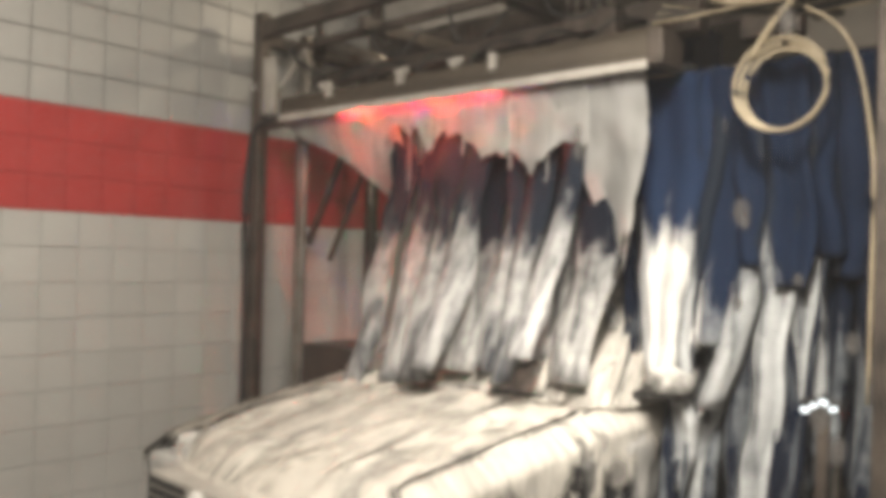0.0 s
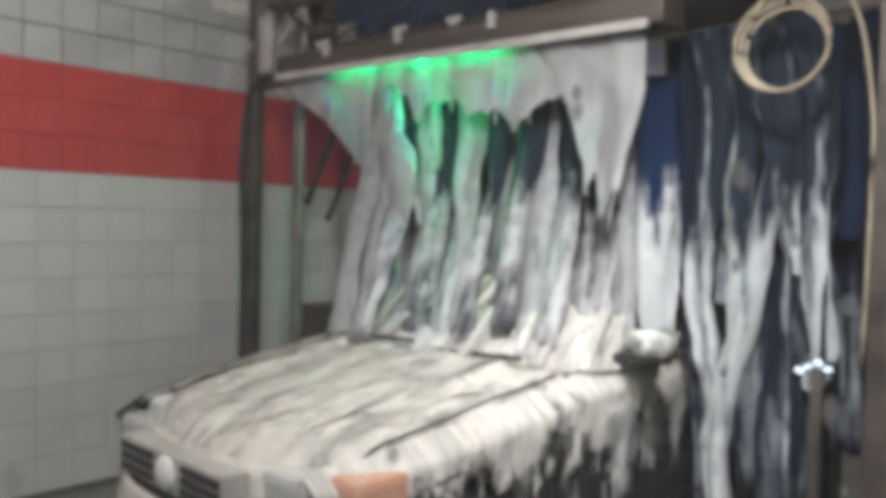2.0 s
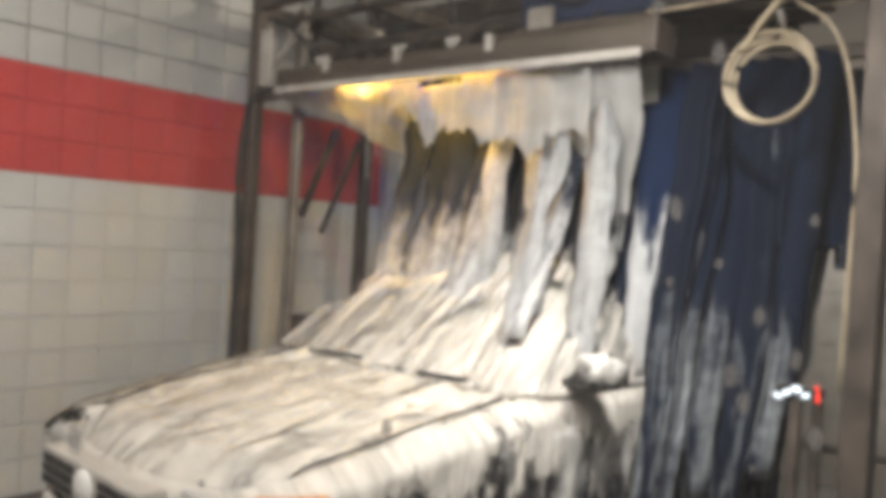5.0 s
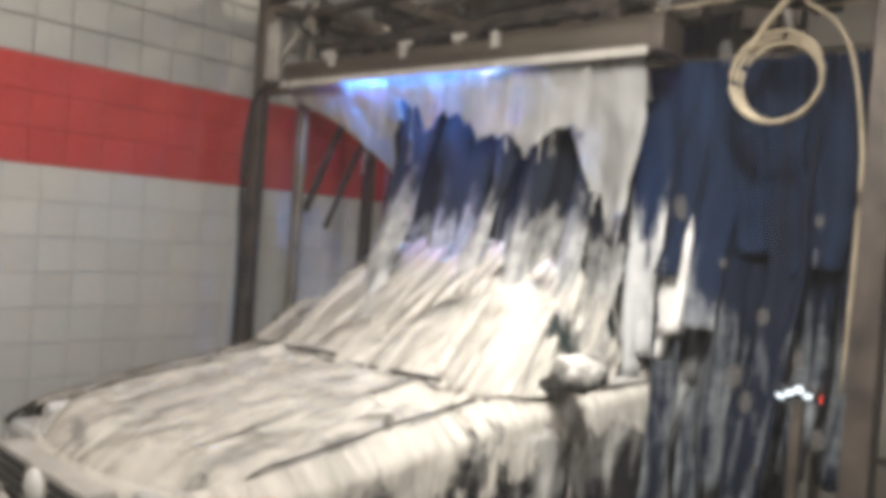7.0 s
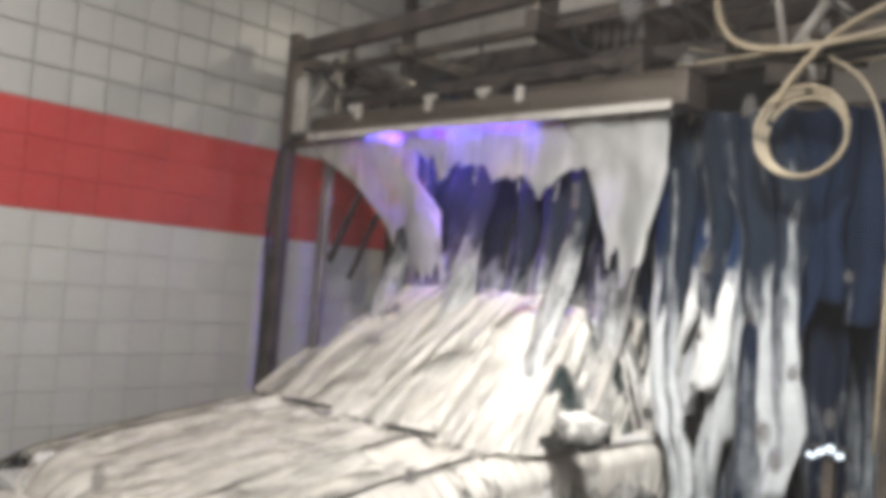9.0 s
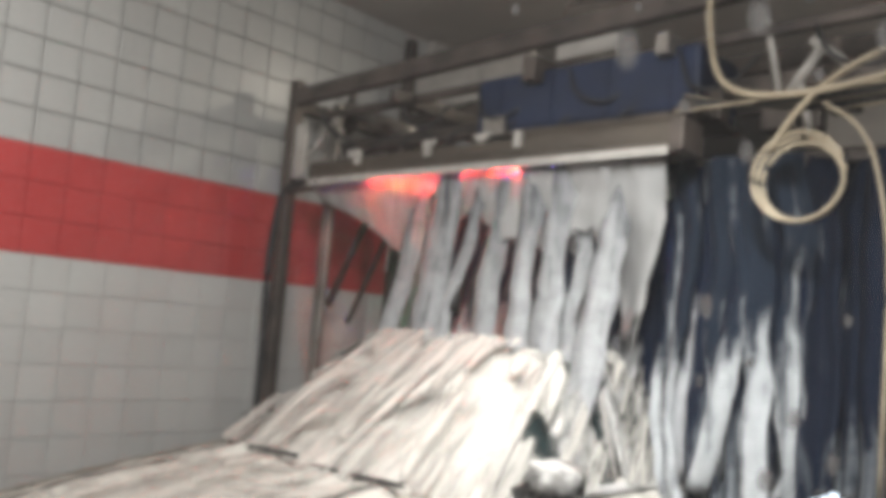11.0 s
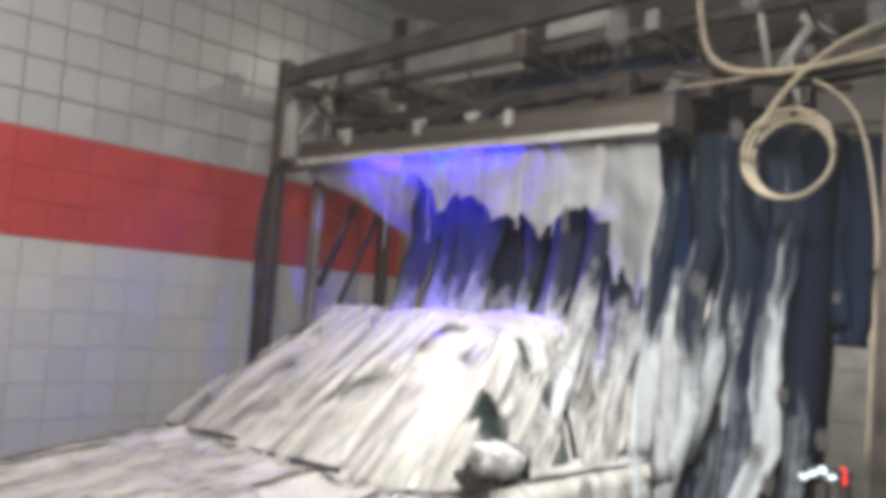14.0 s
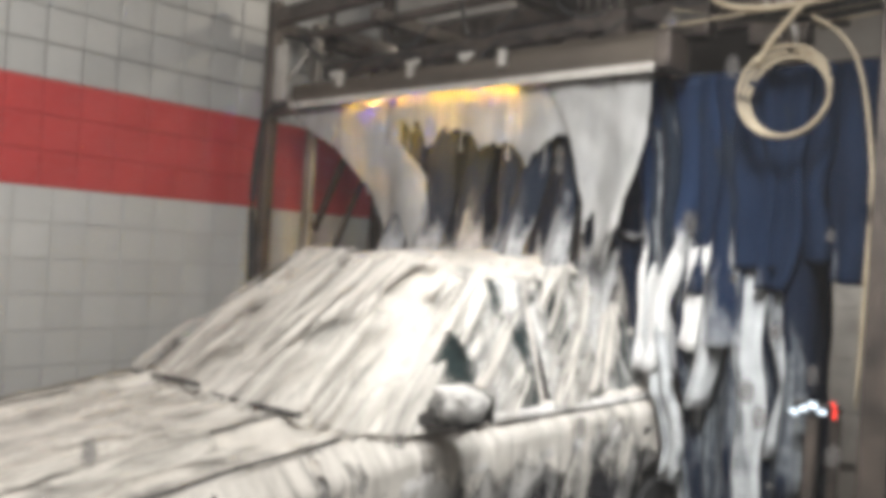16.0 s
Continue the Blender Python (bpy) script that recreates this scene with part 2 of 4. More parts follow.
def glow(name, colour, strength):
    mat = bpy.data.materials.new(name)
    nt = nodes_of(mat)
    e = nt.nodes.new("ShaderNodeEmission")
    e.inputs["Color"].default_value = (*colour, 1)
    e.inputs["Strength"].default_value = strength
    finish(nt, e.outputs[0])
    return mat


# ---- mesh helpers ----
# The bay is drawn on a grid of 0.8 m, which makes its wall tiles 20 cm wide; the car and the window are in metres.
GRID = 0.8
unit = GRID


def spot(x, y, z, rx=0, ry=0, rz=0):
    """A pose at a place given on the bay's grid."""
    return pose(GRID * x, GRID * y, GRID * z, rx, ry, rz)


def link(name, bm, mat, parent=None, label="", smooth=False):
    me = bpy.data.meshes.new(name)
    bmesh.ops.recalc_face_normals(bm, faces=bm.faces[:])
    for v in bm.verts:
        v.co *= unit
    if smooth:
        for f in bm.faces:
            f.smooth = True
    bm.to_mesh(me)
    bm.free()
    for m in mat if isinstance(mat, (list, tuple)) else (mat,):
        me.materials.append(m)
    ob = new(name, me)
    if parent is not None:
        ob.parent = parent
    if label:
        ob["label"] = label
    return ob


def part(name, bm, mat, parent, label="", smooth=False):
    return link(name, bm, mat, parent, label, smooth)


def thing(name, label, category, x=0, y=0, z=0, rz=0, group="", kind=""):
    ob = new(name)
    ob.matrix_basis = pose(x, y, z, 0, 0, rz)
    return tagged(ob, label, category, group, kind)


def box(bm, x0, x1, y0, y1, z0, z1, bevel=0.0):
    m = Matrix.LocRotScale(((x0 + x1) / 2, (y0 + y1) / 2, (z0 + z1) / 2), None, (abs(x1 - x0), abs(y1 - y0), abs(z1 - z0)))
    r = bmesh.ops.create_cube(bm, size=1, matrix=m)
    if bevel:
        es = list({e for v in r["verts"] for e in v.link_edges})
        bmesh.ops.bevel(bm, geom=es, offset=bevel, segments=2, affect="EDGES", profile=0.6)
    return bm


def beam(bm, a, b, w, h, bevel=0.006):
    """A square bar from a to b."""
    a, b = Vector(a), Vector(b)
    q = (b - a).to_track_quat("Z", "Y")
    m = Matrix.LocRotScale((a + b) / 2, q, (w, h, (b - a).length))
    r = bmesh.ops.create_cube(bm, size=1, matrix=m)
    if bevel:
        es = list({e for v in r["verts"] for e in v.link_edges})
        bmesh.ops.bevel(bm, geom=es, offset=bevel, segments=1, affect="EDGES")
    return bm


def bend(pts, k=5):
    """More points on a smooth line through the given ones."""
    p = [Vector(q) for q in pts]
    p = [2 * p[0] - p[1]] + p + [2 * p[-1] - p[-2]]
    out = []
    for a, b, c, d in zip(p, p[1:], p[2:], p[3:]):
        for i in range(k):
            t = i / k
            out.append(0.5 * (2 * b + (c - a) * t + (2 * a - 5 * b + 4 * c - d) * t * t + (3 * b - a - 3 * c + d) * t ** 3))
    return out + [p[-2]]


def tube(bm, pts, r, n=10, closed=False):
    pts = [Vector(p) for p in pts]
    if 2 < len(pts) < 12 and not closed:
        pts = bend(pts)
    rings = []
    k = len(pts)
    for i, p in enumerate(pts):
        a = pts[(i - 1) % k] if closed or i else p
        b = pts[(i + 1) % k] if closed or i < k - 1 else p
        q = (b - a).to_track_quat("Z", "Y")
        rings.append([bm.verts.new(p + q @ Vector((r * math.cos(2 * math.pi * j / n), r * math.sin(2 * math.pi * j / n), 0))) for j in range(n)])
    for i in range(k if closed else k - 1):
        A, B = rings[i], rings[(i + 1) % k]
        for j in range(n):
            bm.faces.new((A[j], A[(j + 1) % n], B[(j + 1) % n], B[j]))
    if not closed:
        bm.faces.new(rings[0][::-1])
        bm.faces.new(rings[-1])
    return bm


def arc(cx, cy, cz, r, a0, a1, n, plane="xz"):
    out = []
    for i in range(n + 1):
        a = radians(a0 + (a1 - a0) * i / n)
        u, v = r * math.cos(a), r * math.sin(a)
        out.append((cx + u, cy, cz + v) if plane == "xz" else (cx, cy + u, cz + v))
    return out


def surface(bm, fn, nu, nv, thick=0.0):
    """A sheet fn(u, v), u and v from 0 to 1, with its back at thick below along its normal."""
    grid = [[Vector(fn(i / nu, j / nv)) for j in range(nv + 1)] for i in range(nu + 1)]
    vs = [[bm.verts.new(p) for p in row] for row in grid]
    for i in range(nu):
        for j in range(nv):
            bm.faces.new((vs[i][j], vs[i + 1][j], vs[i + 1][j + 1], vs[i][j + 1]))
    if thick:
        back = []
        for i in range(nu + 1):
            row = []
            for j in range(nv + 1):
                du = grid[min(i + 1, nu)][j] - grid[max(i - 1, 0)][j]
                dv = grid[i][min(j + 1, nv)] - grid[i][max(j - 1, 0)]
                nrm = du.cross(dv).normalized()
                row.append(bm.verts.new(grid[i][j] - nrm * thick))
            back.append(row)
        for i in range(nu):
            for j in range(nv):
                bm.faces.new((back[i][j], back[i][j + 1], back[i + 1][j + 1], back[i + 1][j]))
        rim = [(i, 0) for i in range(nu)] + [(nu, j) for j in range(nv)] + [(i, nv) for i in range(nu, 0, -1)] + [(0, j) for j in range(nv, 0, -1)]
        for (i, j), (k, l) in zip(rim, rim[1:] + rim[:1]):
            bm.faces.new((vs[i][j], back[i][j], back[k][l], vs[k][l]))
    return bm


def lerp(pts, x):
    for (a, p), (b, q) in zip(pts, pts[1:]):
        if x <= b:
            return p + (q - p) * max(0.0, min(1.0, (x - a) / (b - a)))
    return pts[-1][1]


def nz(x, y, z=0.0):
    return noise.fractal(Vector((x, y, z)), 1.0, 2.0, 4)


# ---- the bay ----
WX = -5.75
bm = bmesh.new()
box(bm, -6.2, 4.2, -4.2, 14.2, -0.3, 0.0)
tagged(link("floor", bm, M_FLOOR), "wet dark grey concrete floor of the wash bay", "floor", kind="structure")
bm = bmesh.new()
box(bm, WX - 0.3, WX - 0.02, -4.0, 14.0, 0.0, 4.8)
wall_left = tagged(link("wall_left", bm, M_GROUT), "tiled wall, white with a wide red band", "wall", kind="structure")
bm = bmesh.new()
box(bm, WX - 0.3, 4.0, 14.0, 14.2, 0.0, 4.8)
tagged(link("wall_far", bm, M_PLASTER), "dull cream far wall of the tunnel", "wall", kind="structure")
bm = bmesh.new()
box(bm, WX - 0.3, 4.0, -4.2, -4.0, 0.0, 4.8)
tagged(link("wall_behind", bm, M_PLASTER), "plain wall behind the viewpoint", "wall", kind="structure")
bm = bmesh.new()
box(bm, 3.8, 4.0, -4.0, 14.0, 0.0, 4.8)
tagged(link("wall_right", bm, M_PLASTER), "plain side wall of the bay", "wall", kind="structure")
bm = bmesh.new()
box(bm, WX - 0.3, 4.2, -4.2, 14.2, 4.8, 5.0)
tagged(link("ceiling", bm, M_CEIL), "stained brown-grey ceiling", "ceiling", kind="structure")

# pillar and door at the far end of the tiled run
bm = bmesh.new()
box(bm, WX - 0.02, WX + 0.10, 5.75, 6.3, 0.0, 4.8, 0.01)
tagged(link("pillar", bm, M_CEIL), "pale plastered wall pillar", "pillar", kind="structure")
bm = bmesh.new()
box(bm, -2.6, 3.8, 7.9, 8.1, 0.0, 4.8)
tagged(link("wall_back", bm, M_PLASTER), "cream painted cross wall behind the arch", "wall", kind="structure")
shutter = tagged(new("door_1"), "white panelled shutter on the cross wall", "shutter", kind="structure")
for k in range(5):
    part("panel", box(bmesh.new(), -2.45, -1.5, 7.86, 7.895, 0.35 + k * 0.45, 0.35 + k * 0.45 + 0.44, 0.008), M_WHITEPL, shutter)

# ---- steel arch of the wash ----
arch = thing("wash_arch", "grimy steel frame of the car wash arch", "wash arch")
YF, YB = 4.0, 5.25


def bar_part(name, a, b, w, h, mat=M_STEEL, label=""):
    bm = bmesh.new()
    beam(bm, a, b, w, h)
    return part(name, bm, mat, arch, label)


bar_part("post", (-5.42, YF, 0), (-5.42, YF, 3.86), 0.10, 0.09)
bar_part("post", (-5.20, YF + 0.25, 0), (-5.20, YF + 0.25, 3.70), 0.10, 0.05, M_GALV)
bar_part("post", (-5.45, YB, 0), (-5.45, YB, 4.6), 0.09, 0.09)
bar_part("post", (-0.95, YF, 0), (-0.95, YF, 4.6), 0.12, 0.14)
bar_part("post", (-0.95, YB, 0), (-0.95, YB, 4.6), 0.12, 0.12)
bar_part("top_beam", (-5.45, YF, 3.72), (-0.9, YF, 3.86), 0.08, 0.13)
bar_part("top_beam", (-5.45, YB, 3.80), (-0.9, YB, 3.88), 0.10, 0.14)
bar_part("side_beam", (-5.42, YF, 3.66), (-5.42, YB, 3.66), 0.08, 0.10)
bar_part("side_beam", (-0.95, YF, 3.72), (-0.95, YB, 3.72), 0.08, 0.10)
bar_part("middle_beam", (-5.3, 4.45, 3.38), (-1.0, 4.45, 3.46), 0.09, 0.10)
bar_part("middle_beam", (-5.3, 4.95, 3.42), (-1.0, 4.95, 3.50), 0.08, 0.09)
bar_part("middle_beam", (-5.3, 4.2, 3.60), (-1.0, 4.2, 3.66), 0.05, 0.06)
bar_part("cross_rail", (-3.1, YF, 3.62), (-3.1, YB, 3.62), 0.10, 0.16)
bar_part("cross_rail", (-4.3, YF, 3.60), (-4.3, YB, 3.60), 0.08, 0.10)
bar_part("cross_rail", (-2.2, YF, 3.62), (-2.2, YB, 3.62), 0.08, 0.12, M_GALV)
bar_part("lower_rail", (-5.42, YF, 2.98), (-4.8, YF, 3.00), 0.07, 0.08)
bar_part("brace", (-5.02, 4.5, 2.78), (-5.40, 4.5, 2.08), 0.05, 0.05)
bar_part("brace", (-4.85, 4.6, 2.70), (-5.25, 4.6, 1.95), 0.04, 0.04)
bar_part("brace", (-5.35, YF, 3.1), (-5.1, YF + 0.2, 3.6), 0.03, 0.03, M_GALV)
bm = bmesh.new()
box(bm, -5.38, -5.24, YF - 0.02, YF + 0.02, 3.06, 3.50, 0.01)
part("guard_plate", bm, M_WHITEPL, arch, "pale plastic guard plate")
bm = bmesh.new()
tube(bm, [(-5.49, YF - 0.04, 0.2), (-5.48, YF - 0.05, 1.6), (-5.50, YF - 0.06, 2.3), (-5.47, YF - 0.05, 2.75), (-5.40, YF - 0.04, 2.96), (-5.2, YF - 0.02, 3.02)], 0.028, 8)
part("feed_hose", bm, M_BLACK, arch, "black feed hose")

bar_part("duct_bracket", (-5.45, 4.6, 3.55), (-5.45, 4.6, 3.95), 0.05, 0.05)
bm = bmesh.new()
tube(bm, [(-5.48, 4.6, 3.79), (-4.70, 4.6, 3.49)], 0.062, 16)
part("spray_cylinder", bm, M_GALV, arch, "pale grey pneumatic cylinder", True)
bm = bmesh.new()
tube(bm, [(-4.70, 4.6, 3.49), (-4.42, 4.6, 3.385)], 0.022, 10)
part("piston_rod", bm, M_CHROME, arch, "bare piston rod", True)
bm = bmesh.new()
box(bm, -5.48, -4.08, 5.33, 5.345, 3.96, 4.30, 0.004)
part("splash_board", bm, M_WHITEPL, arch, "stained pale splash board")
bm = bmesh.new()
box(bm, -3.26, -2.78, 4.50, 4.62, 3.83, 3.96, 0.01)
part("junction_box", bm, M_WHITEPL, arch, "white junction box")
for a, b, r in (((-1.70, 4.2, 3.72), (-1.62, 4.2, 3.30), 0.018), ((-1.57, 4.2, 3.31), (-1.42, 4.2, 3.52), 0.026), ((-1.47, 4.2, 3.57), (-1.31, 4.2, 3.43), 0.022), ((-1.52, 4.2, 3.36), (-1.46, 4.2, 3.10), 0.016)):
    bm = bmesh.new()
    tube(bm, [a, b], r, 10)
    part("spray_pipe", bm, M_WHITEPL, arch, "short white plastic spray pipe", True)
for k in range(5):
    bm = bmesh.new()
    x = -4.3 + 0.72 * k
    tube(bm, [(x, 4.10, 3.60), (x + 0.10, 4.06, 3.42 - 0.05 * (k % 2)), (x + 0.30, 4.08, 3.36), (x + 0.42, 4.16, 3.52)], 0.011, 7)
    part("loose_cable", bm, M_BLACK, arch, "", True)
for x in (-4.62, -3.86, -3.40):
    bm = bmesh.new()
    bmesh.ops.create_cone(bm, cap_ends=True, segments=10, radius1=0.045, radius2=0.012, depth=0.09, matrix=pose(x, 3.98, 3.20, 0, 62, 20))
    part("nozzle", bm, M_WHITEPL, arch, "white spray nozzle", True)

# junk on top of the arch
for i in range(16):
    x = -5.0 + i * 0.26 + random.uniform(-0.08, 0.08)
    y = 4.15 + random.uniform(0, 0.6)
    bm = bmesh.new()
    box(bm, x, x + random.uniform(0.05, 0.2), y, y + 0.12, 3.18 + random.uniform(-0.04, 0.06), 3.34 + random.uniform(0, 0.12), 0.012)
    tube(bm, [(x + 0.03, y + 0.06, 3.3), (x + 0.03, y + 0.06, 3.62)], 0.012, 6)
    part("valve", bm, M_STEEL, arch, "grimy valve")
for i in range(7):
    bm = bmesh.new()
    x, w = -4.7 + i * 0.42 + random.uniform(-0.1, 0.1), random.uniform(0.1, 0.3)
    tube(bm, [(x, 4.06, 3.16), (x + 0.1 * w, 4.08, 3.24), (x + 0.6 * w, 4.12, 3.30 + 0.1 * w), (x + w, 4.25, 3.34)], 0.009, 6)
    part("thin_hose", bm, M_BLACK, arch)

# ---- foam bar; an added turning drum stands in for its colour-changing LEDs ----
MX, MZ = -1.17, 1.38
BX0, BX1, BZ = -4.98, -2.02, 3.03
foam_bar = thing("foam_bar", "dirty aluminium foam bar with a coloured light inside", "foam bar")
bm = bmesh.new()
box(bm, BX0, BX1, 3.86, 4.06, BZ + 0.075, BZ + 0.10, 0.005)
box(bm, BX0, BX1, 3.855, 3.865, BZ - 0.04, BZ + 0.075)
box(bm, BX0, BX1, 4.05, 4.06, BZ - 0.03, BZ + 0.075)
part("housing", bm, M_ALU, foam_bar)
# baffle added under the drum, so that one strip at a time shines out
bm = bmesh.new()
box(bm, -4.5, -2.9, 3.866, 3.928, BZ - 0.047, BZ - 0.043)
box(bm, -4.5, -2.9, 3.984, 4.05, BZ - 0.047, BZ - 0.043)
part("slot_plate", bm, M_BLACK, foam_bar, "black slotted baffle added to mask the drum's other strips")
bm = bmesh.new()
box(bm, BX0, BX1 - 0.02, 3.835, 3.853, BZ - 0.078, BZ - 0.03, 0.004)
part("lip", bm, M_WHITEPL, foam_bar, "pale lip of the bar")
bm = bmesh.new()
tube(bm, [(-3.05, 3.93, BZ + 0.125), (BX1 + 0.02, 3.93, BZ + 0.13)], 0.026, 12)
part("supply_pipe", bm, M_ALU, foam_bar, "off-white supply pipe")
bm = bmesh.new()
box(bm, BX1 - 0.02, BX1 + 0.06, 3.84, 4.08, BZ - 0.06, BZ + 0.12, 0.01)
part("end_cap", bm, M_STEEL, foam_bar)
for x in (-4.43, -3.75, -3.01):
    bm = bmesh.new()
    box(bm, x - 0.025, x + 0.025, 3.82, 3.86, BZ + 0.04, BZ + 0.14, 0.01)
    part("clip", bm, M_WHITEPL, foam_bar, "white plastic clip")

COLOURS = [(1.0, 0.085, 0.045), (0.0, 0.8, 0.2), (0.05, 0.02, 1.0), (1.0, 0.55, 0.05), (0.1, 0.35, 1.0), (0.85, 0.05, 1.0), (0.22, 0.15, 1.0)]
drum = new("colour_drum")
drum.matrix_basis = spot(0, 3.955, BZ + 0.015)
tagged(drum, "turning drum of light strips, added in place of colour-changing LEDs", "light drum")
bm = bmesh.new()
tube(bm, [(-4.42, 0, 0), (-2.98, 0, 0)], 0.036, 28)
part("core", bm, M_BLACK, drum)
for k, col in enumerate(COLOURS):
    bm = bmesh.new()
    a0 = radians(-90 + k * 360 / 7)
    vs = []
    for x in (-4.40, -3.0):
        vs.append([bm.verts.new((x, 0.039 * math.cos(a0 + radians(d)), 0.039 * math.sin(a0 + radians(d)))) for d in (-18, -6, 6, 18)])
    for j in range(3):
        bm.faces.new((vs[0][j], vs[0][j + 1], vs[1][j + 1], vs[1][j]))
    part("light_strip", bm, glow("strip_glow", col, (480, 400, 880, 400, 480, 400, 460)[k]), drum, "glowing coloured strip")
    # fins added to keep the neighbouring strips' light from the slot
    a1 = a0 + math.pi / 7
    bm = bmesh.new()
    beam(bm, (-3.7, 0.035 * math.cos(a1), 0.035 * math.sin(a1)), (-3.7, 0.058 * math.cos(a1), 0.058 * math.sin(a1)), 1.44, 0.003, 0)
    part("fin", bm, M_BLACK, drum)

# ---- foam curtain under the bar: sheets of foam that draw together as they fall ----
curtain_pieces = []


def foam_sheet(xa, xb, drop, bite, lean, seed):
    """A sheet between xa and xb on the bar; drop: its depths from xa to xb; bite: depth of the rounded gaps in its foot."""
    cx = (xa + xb) / 2
    nu = max(14, int((xb - xa) * 60))

    def fn(u, v):
        d = lerp(drop, u)
        d = max(0.02, d * (1 - bite * abs(math.sin(u * 7.5 + seed)) ** 0.7) + 0.04 * nz(u * 14, seed))
        z = 0.010 - (0.010 + d) * v
        fall = max(0.0, -z)
        x = xa + (xb - xa) * u + lean * fall * (0.5 - u) * 2
        y = 0.03 * nz(x * 4, z * 2.5, seed) - 0.03 * fall + 0.03 * math.sin(u * 9 + seed) * fall
        return (x - cx, y, z)

    bm = bmesh.new()
    surface(bm, fn, nu, 16, 0.005)
    ob = link("foam_sheet", bm, M_FOAM, None, "", True)
    ob.matrix_basis = spot(cx, 3.930, BZ - 0.06)
    tagged(ob, "ragged white sheet of foam hanging from the bar", "foam sheet", "foam curtain under the bar")
    curtain_pieces.append(ob)


foam_sheet(-3.96, -3.70, [(0, 0.30), (0.5, 0.14), (1, 0.24)], 0.2, 0.0, 2.2)
foam_sheet(-3.74, -3.28, [(0, 0.22), (0.35, 0.42), (0.6, 0.28), (1, 0.36)], 0.2, 0.05, 4.0)
foam_sheet(-3.32, -2.42, [(0, 0.34), (0.3, 0.50), (0.6, 0.55), (1, 0.40)], 0.25, 0.05, 5.1)


def foam_wing(name_x, outer, inner, depth, seed):
    """A tall sheet at one end of the bar, whose outer edge draws inwards as it falls."""
    bm = bmesh.new()

    def fn(u, v):
        d = depth * (1 + 0.22 * nz(u * 5, seed) + 0.14 * nz(u * 19, seed + 3))
        z = 0.010 - (0.010 + d) * v
        f = max(0.0, -z)
        x = lerp(outer, f) * (1 - u) + lerp(inner, f) * u + 0.012 * nz(f * 7, u * 3, seed)
        y = 0.04 * nz(x * 3, f * 2, seed) + 0.05 * f * math.sin(u * 5 + seed)
        return (x - name_x, y, z)

    surface(bm, fn, 24, 26, 0.005)
    ob = link("foam_sheet", bm, M_FOAM, None, "", True)
    ob.matrix_basis = spot(name_x, 3.928, BZ - 0.06)
    tagged(ob, "tall sheet of foam drawn inwards towards the car", "foam sheet", "foam curtain under the bar")
    return ob


wing_l = foam_wing(-4.5, [(0, -5.04), (0.1, -4.97), (0.31, -4.56), (0.64, -4.18), (0.97, -4.0), (1.3, -3.96)],
                   [(0, -3.90), (0.32, -3.90), (0.55, -3.66), (0.84, -3.60), (1.3, -3.58)], 1.0, 1.3)
wing_r = foam_wing(-2.6, [(0, -2.78), (0.2, -2.62), (0.45, -2.50), (0.8, -2.43), (1.2, -2.45)],
                   [(0, -2.10), (0.3, -2.08), (0.6, -2.17), (1.2, -2.27)], 0.95, 6.3)
for k in range(8):
    x = -4.15 + k * 0.2 + random.uniform(-0.05, 0.05)
    L = random.uniform(0.15, 0.7)
    bm = bmesh.new()
    tube(bm, [(0.015 * nz(k, q * 0.8), 0.006 * nz(k + 9, q), -L * q / 9) for q in range(10)], 0.0018 + 0.0016 * random.random(), 6)
    ob = link("foam_thread", bm, M_FOAMBLOB, None, "", True)
    ob.matrix_basis = spot(x, 3.905, BZ - 0.05)
    tagged(ob, "thin thread of foam running off the bar", "foam thread", "foam threads under the bar")
    curtain_pieces.append(ob)

# ---- hanging cloths over the lane ----
PZ = 3.20


def cloth_mesh(width, reach, hump, length, seed, thick):
    """A hanging cloth: it comes forward over a rounded hump, then falls and trails forward at the foot."""
    bm = bmesh.new()

    def fn(u, v):
        s = v * length
        a = min(1.0, s / 0.62)
        y = -hump * math.sin(a * math.pi * 0.5) ** 1.5 - reach * max(0.0, (s - 0.7) / (length - 0.7)) ** 1.5
        z = -0.32 * a - max(0.0, s - 0.62) - 0.05 * (1 - a)
        round_off = math.sqrt(max(0.0, 1 - max(0.0, 0.9 - a) ** 2))
        x = (u - 0.5) * width * round_off * (1 - 0.15 * v + 0.25 * nz(seed * 3, s * 1.5)) + 0.06 * nz(seed, s * 1.4)
        y += -0.22 * width * math.sin(u * math.pi) + 0.03 * nz(seed + u * 2, s * 2.5)
        return (x, y, z)

    surface(bm, fn, 8, 28, thick)
    return bm


cloths = []
for row, (y0, n, x0, step) in enumerate(((4.50, 7, -3.92, 0.225), (4.64, 6, -3.80, 0.26))):
    for i in range(n):
        wide = random.uniform(0.15, 0.25) if row == 0 else random.uniform(0.26, 0.32)
        reach = 0.28 + 0.2 * random.random() if row == 0 else 0.25
        long = 2.32 - 0.04 * i + 0.12 * random.random() if row == 0 else 2.1 + 0.15 * random.random()
        ob = link("wash_cloth", cloth_mesh(wide, reach, 0.34 if row == 0 else 0.30, long, row * 31 + i * 3.7, 0.014 if row == 0 else 0.03),
                  M_CLOTHFOAM if row == 0 else M_CLOTHDARK, None, "", True)
        x = x0 + i * step + random.uniform(-0.03, 0.03)
        ob.matrix_basis = spot(x, y0, PZ)
        tagged(ob, "dark navy felt wash strip, soapy white towards its foot" if row == 0 else "thick black-blue felt strip with little foam", "wash cloth", "cloths over the lane")
        cloths.append((ob, x, y0, row, i))

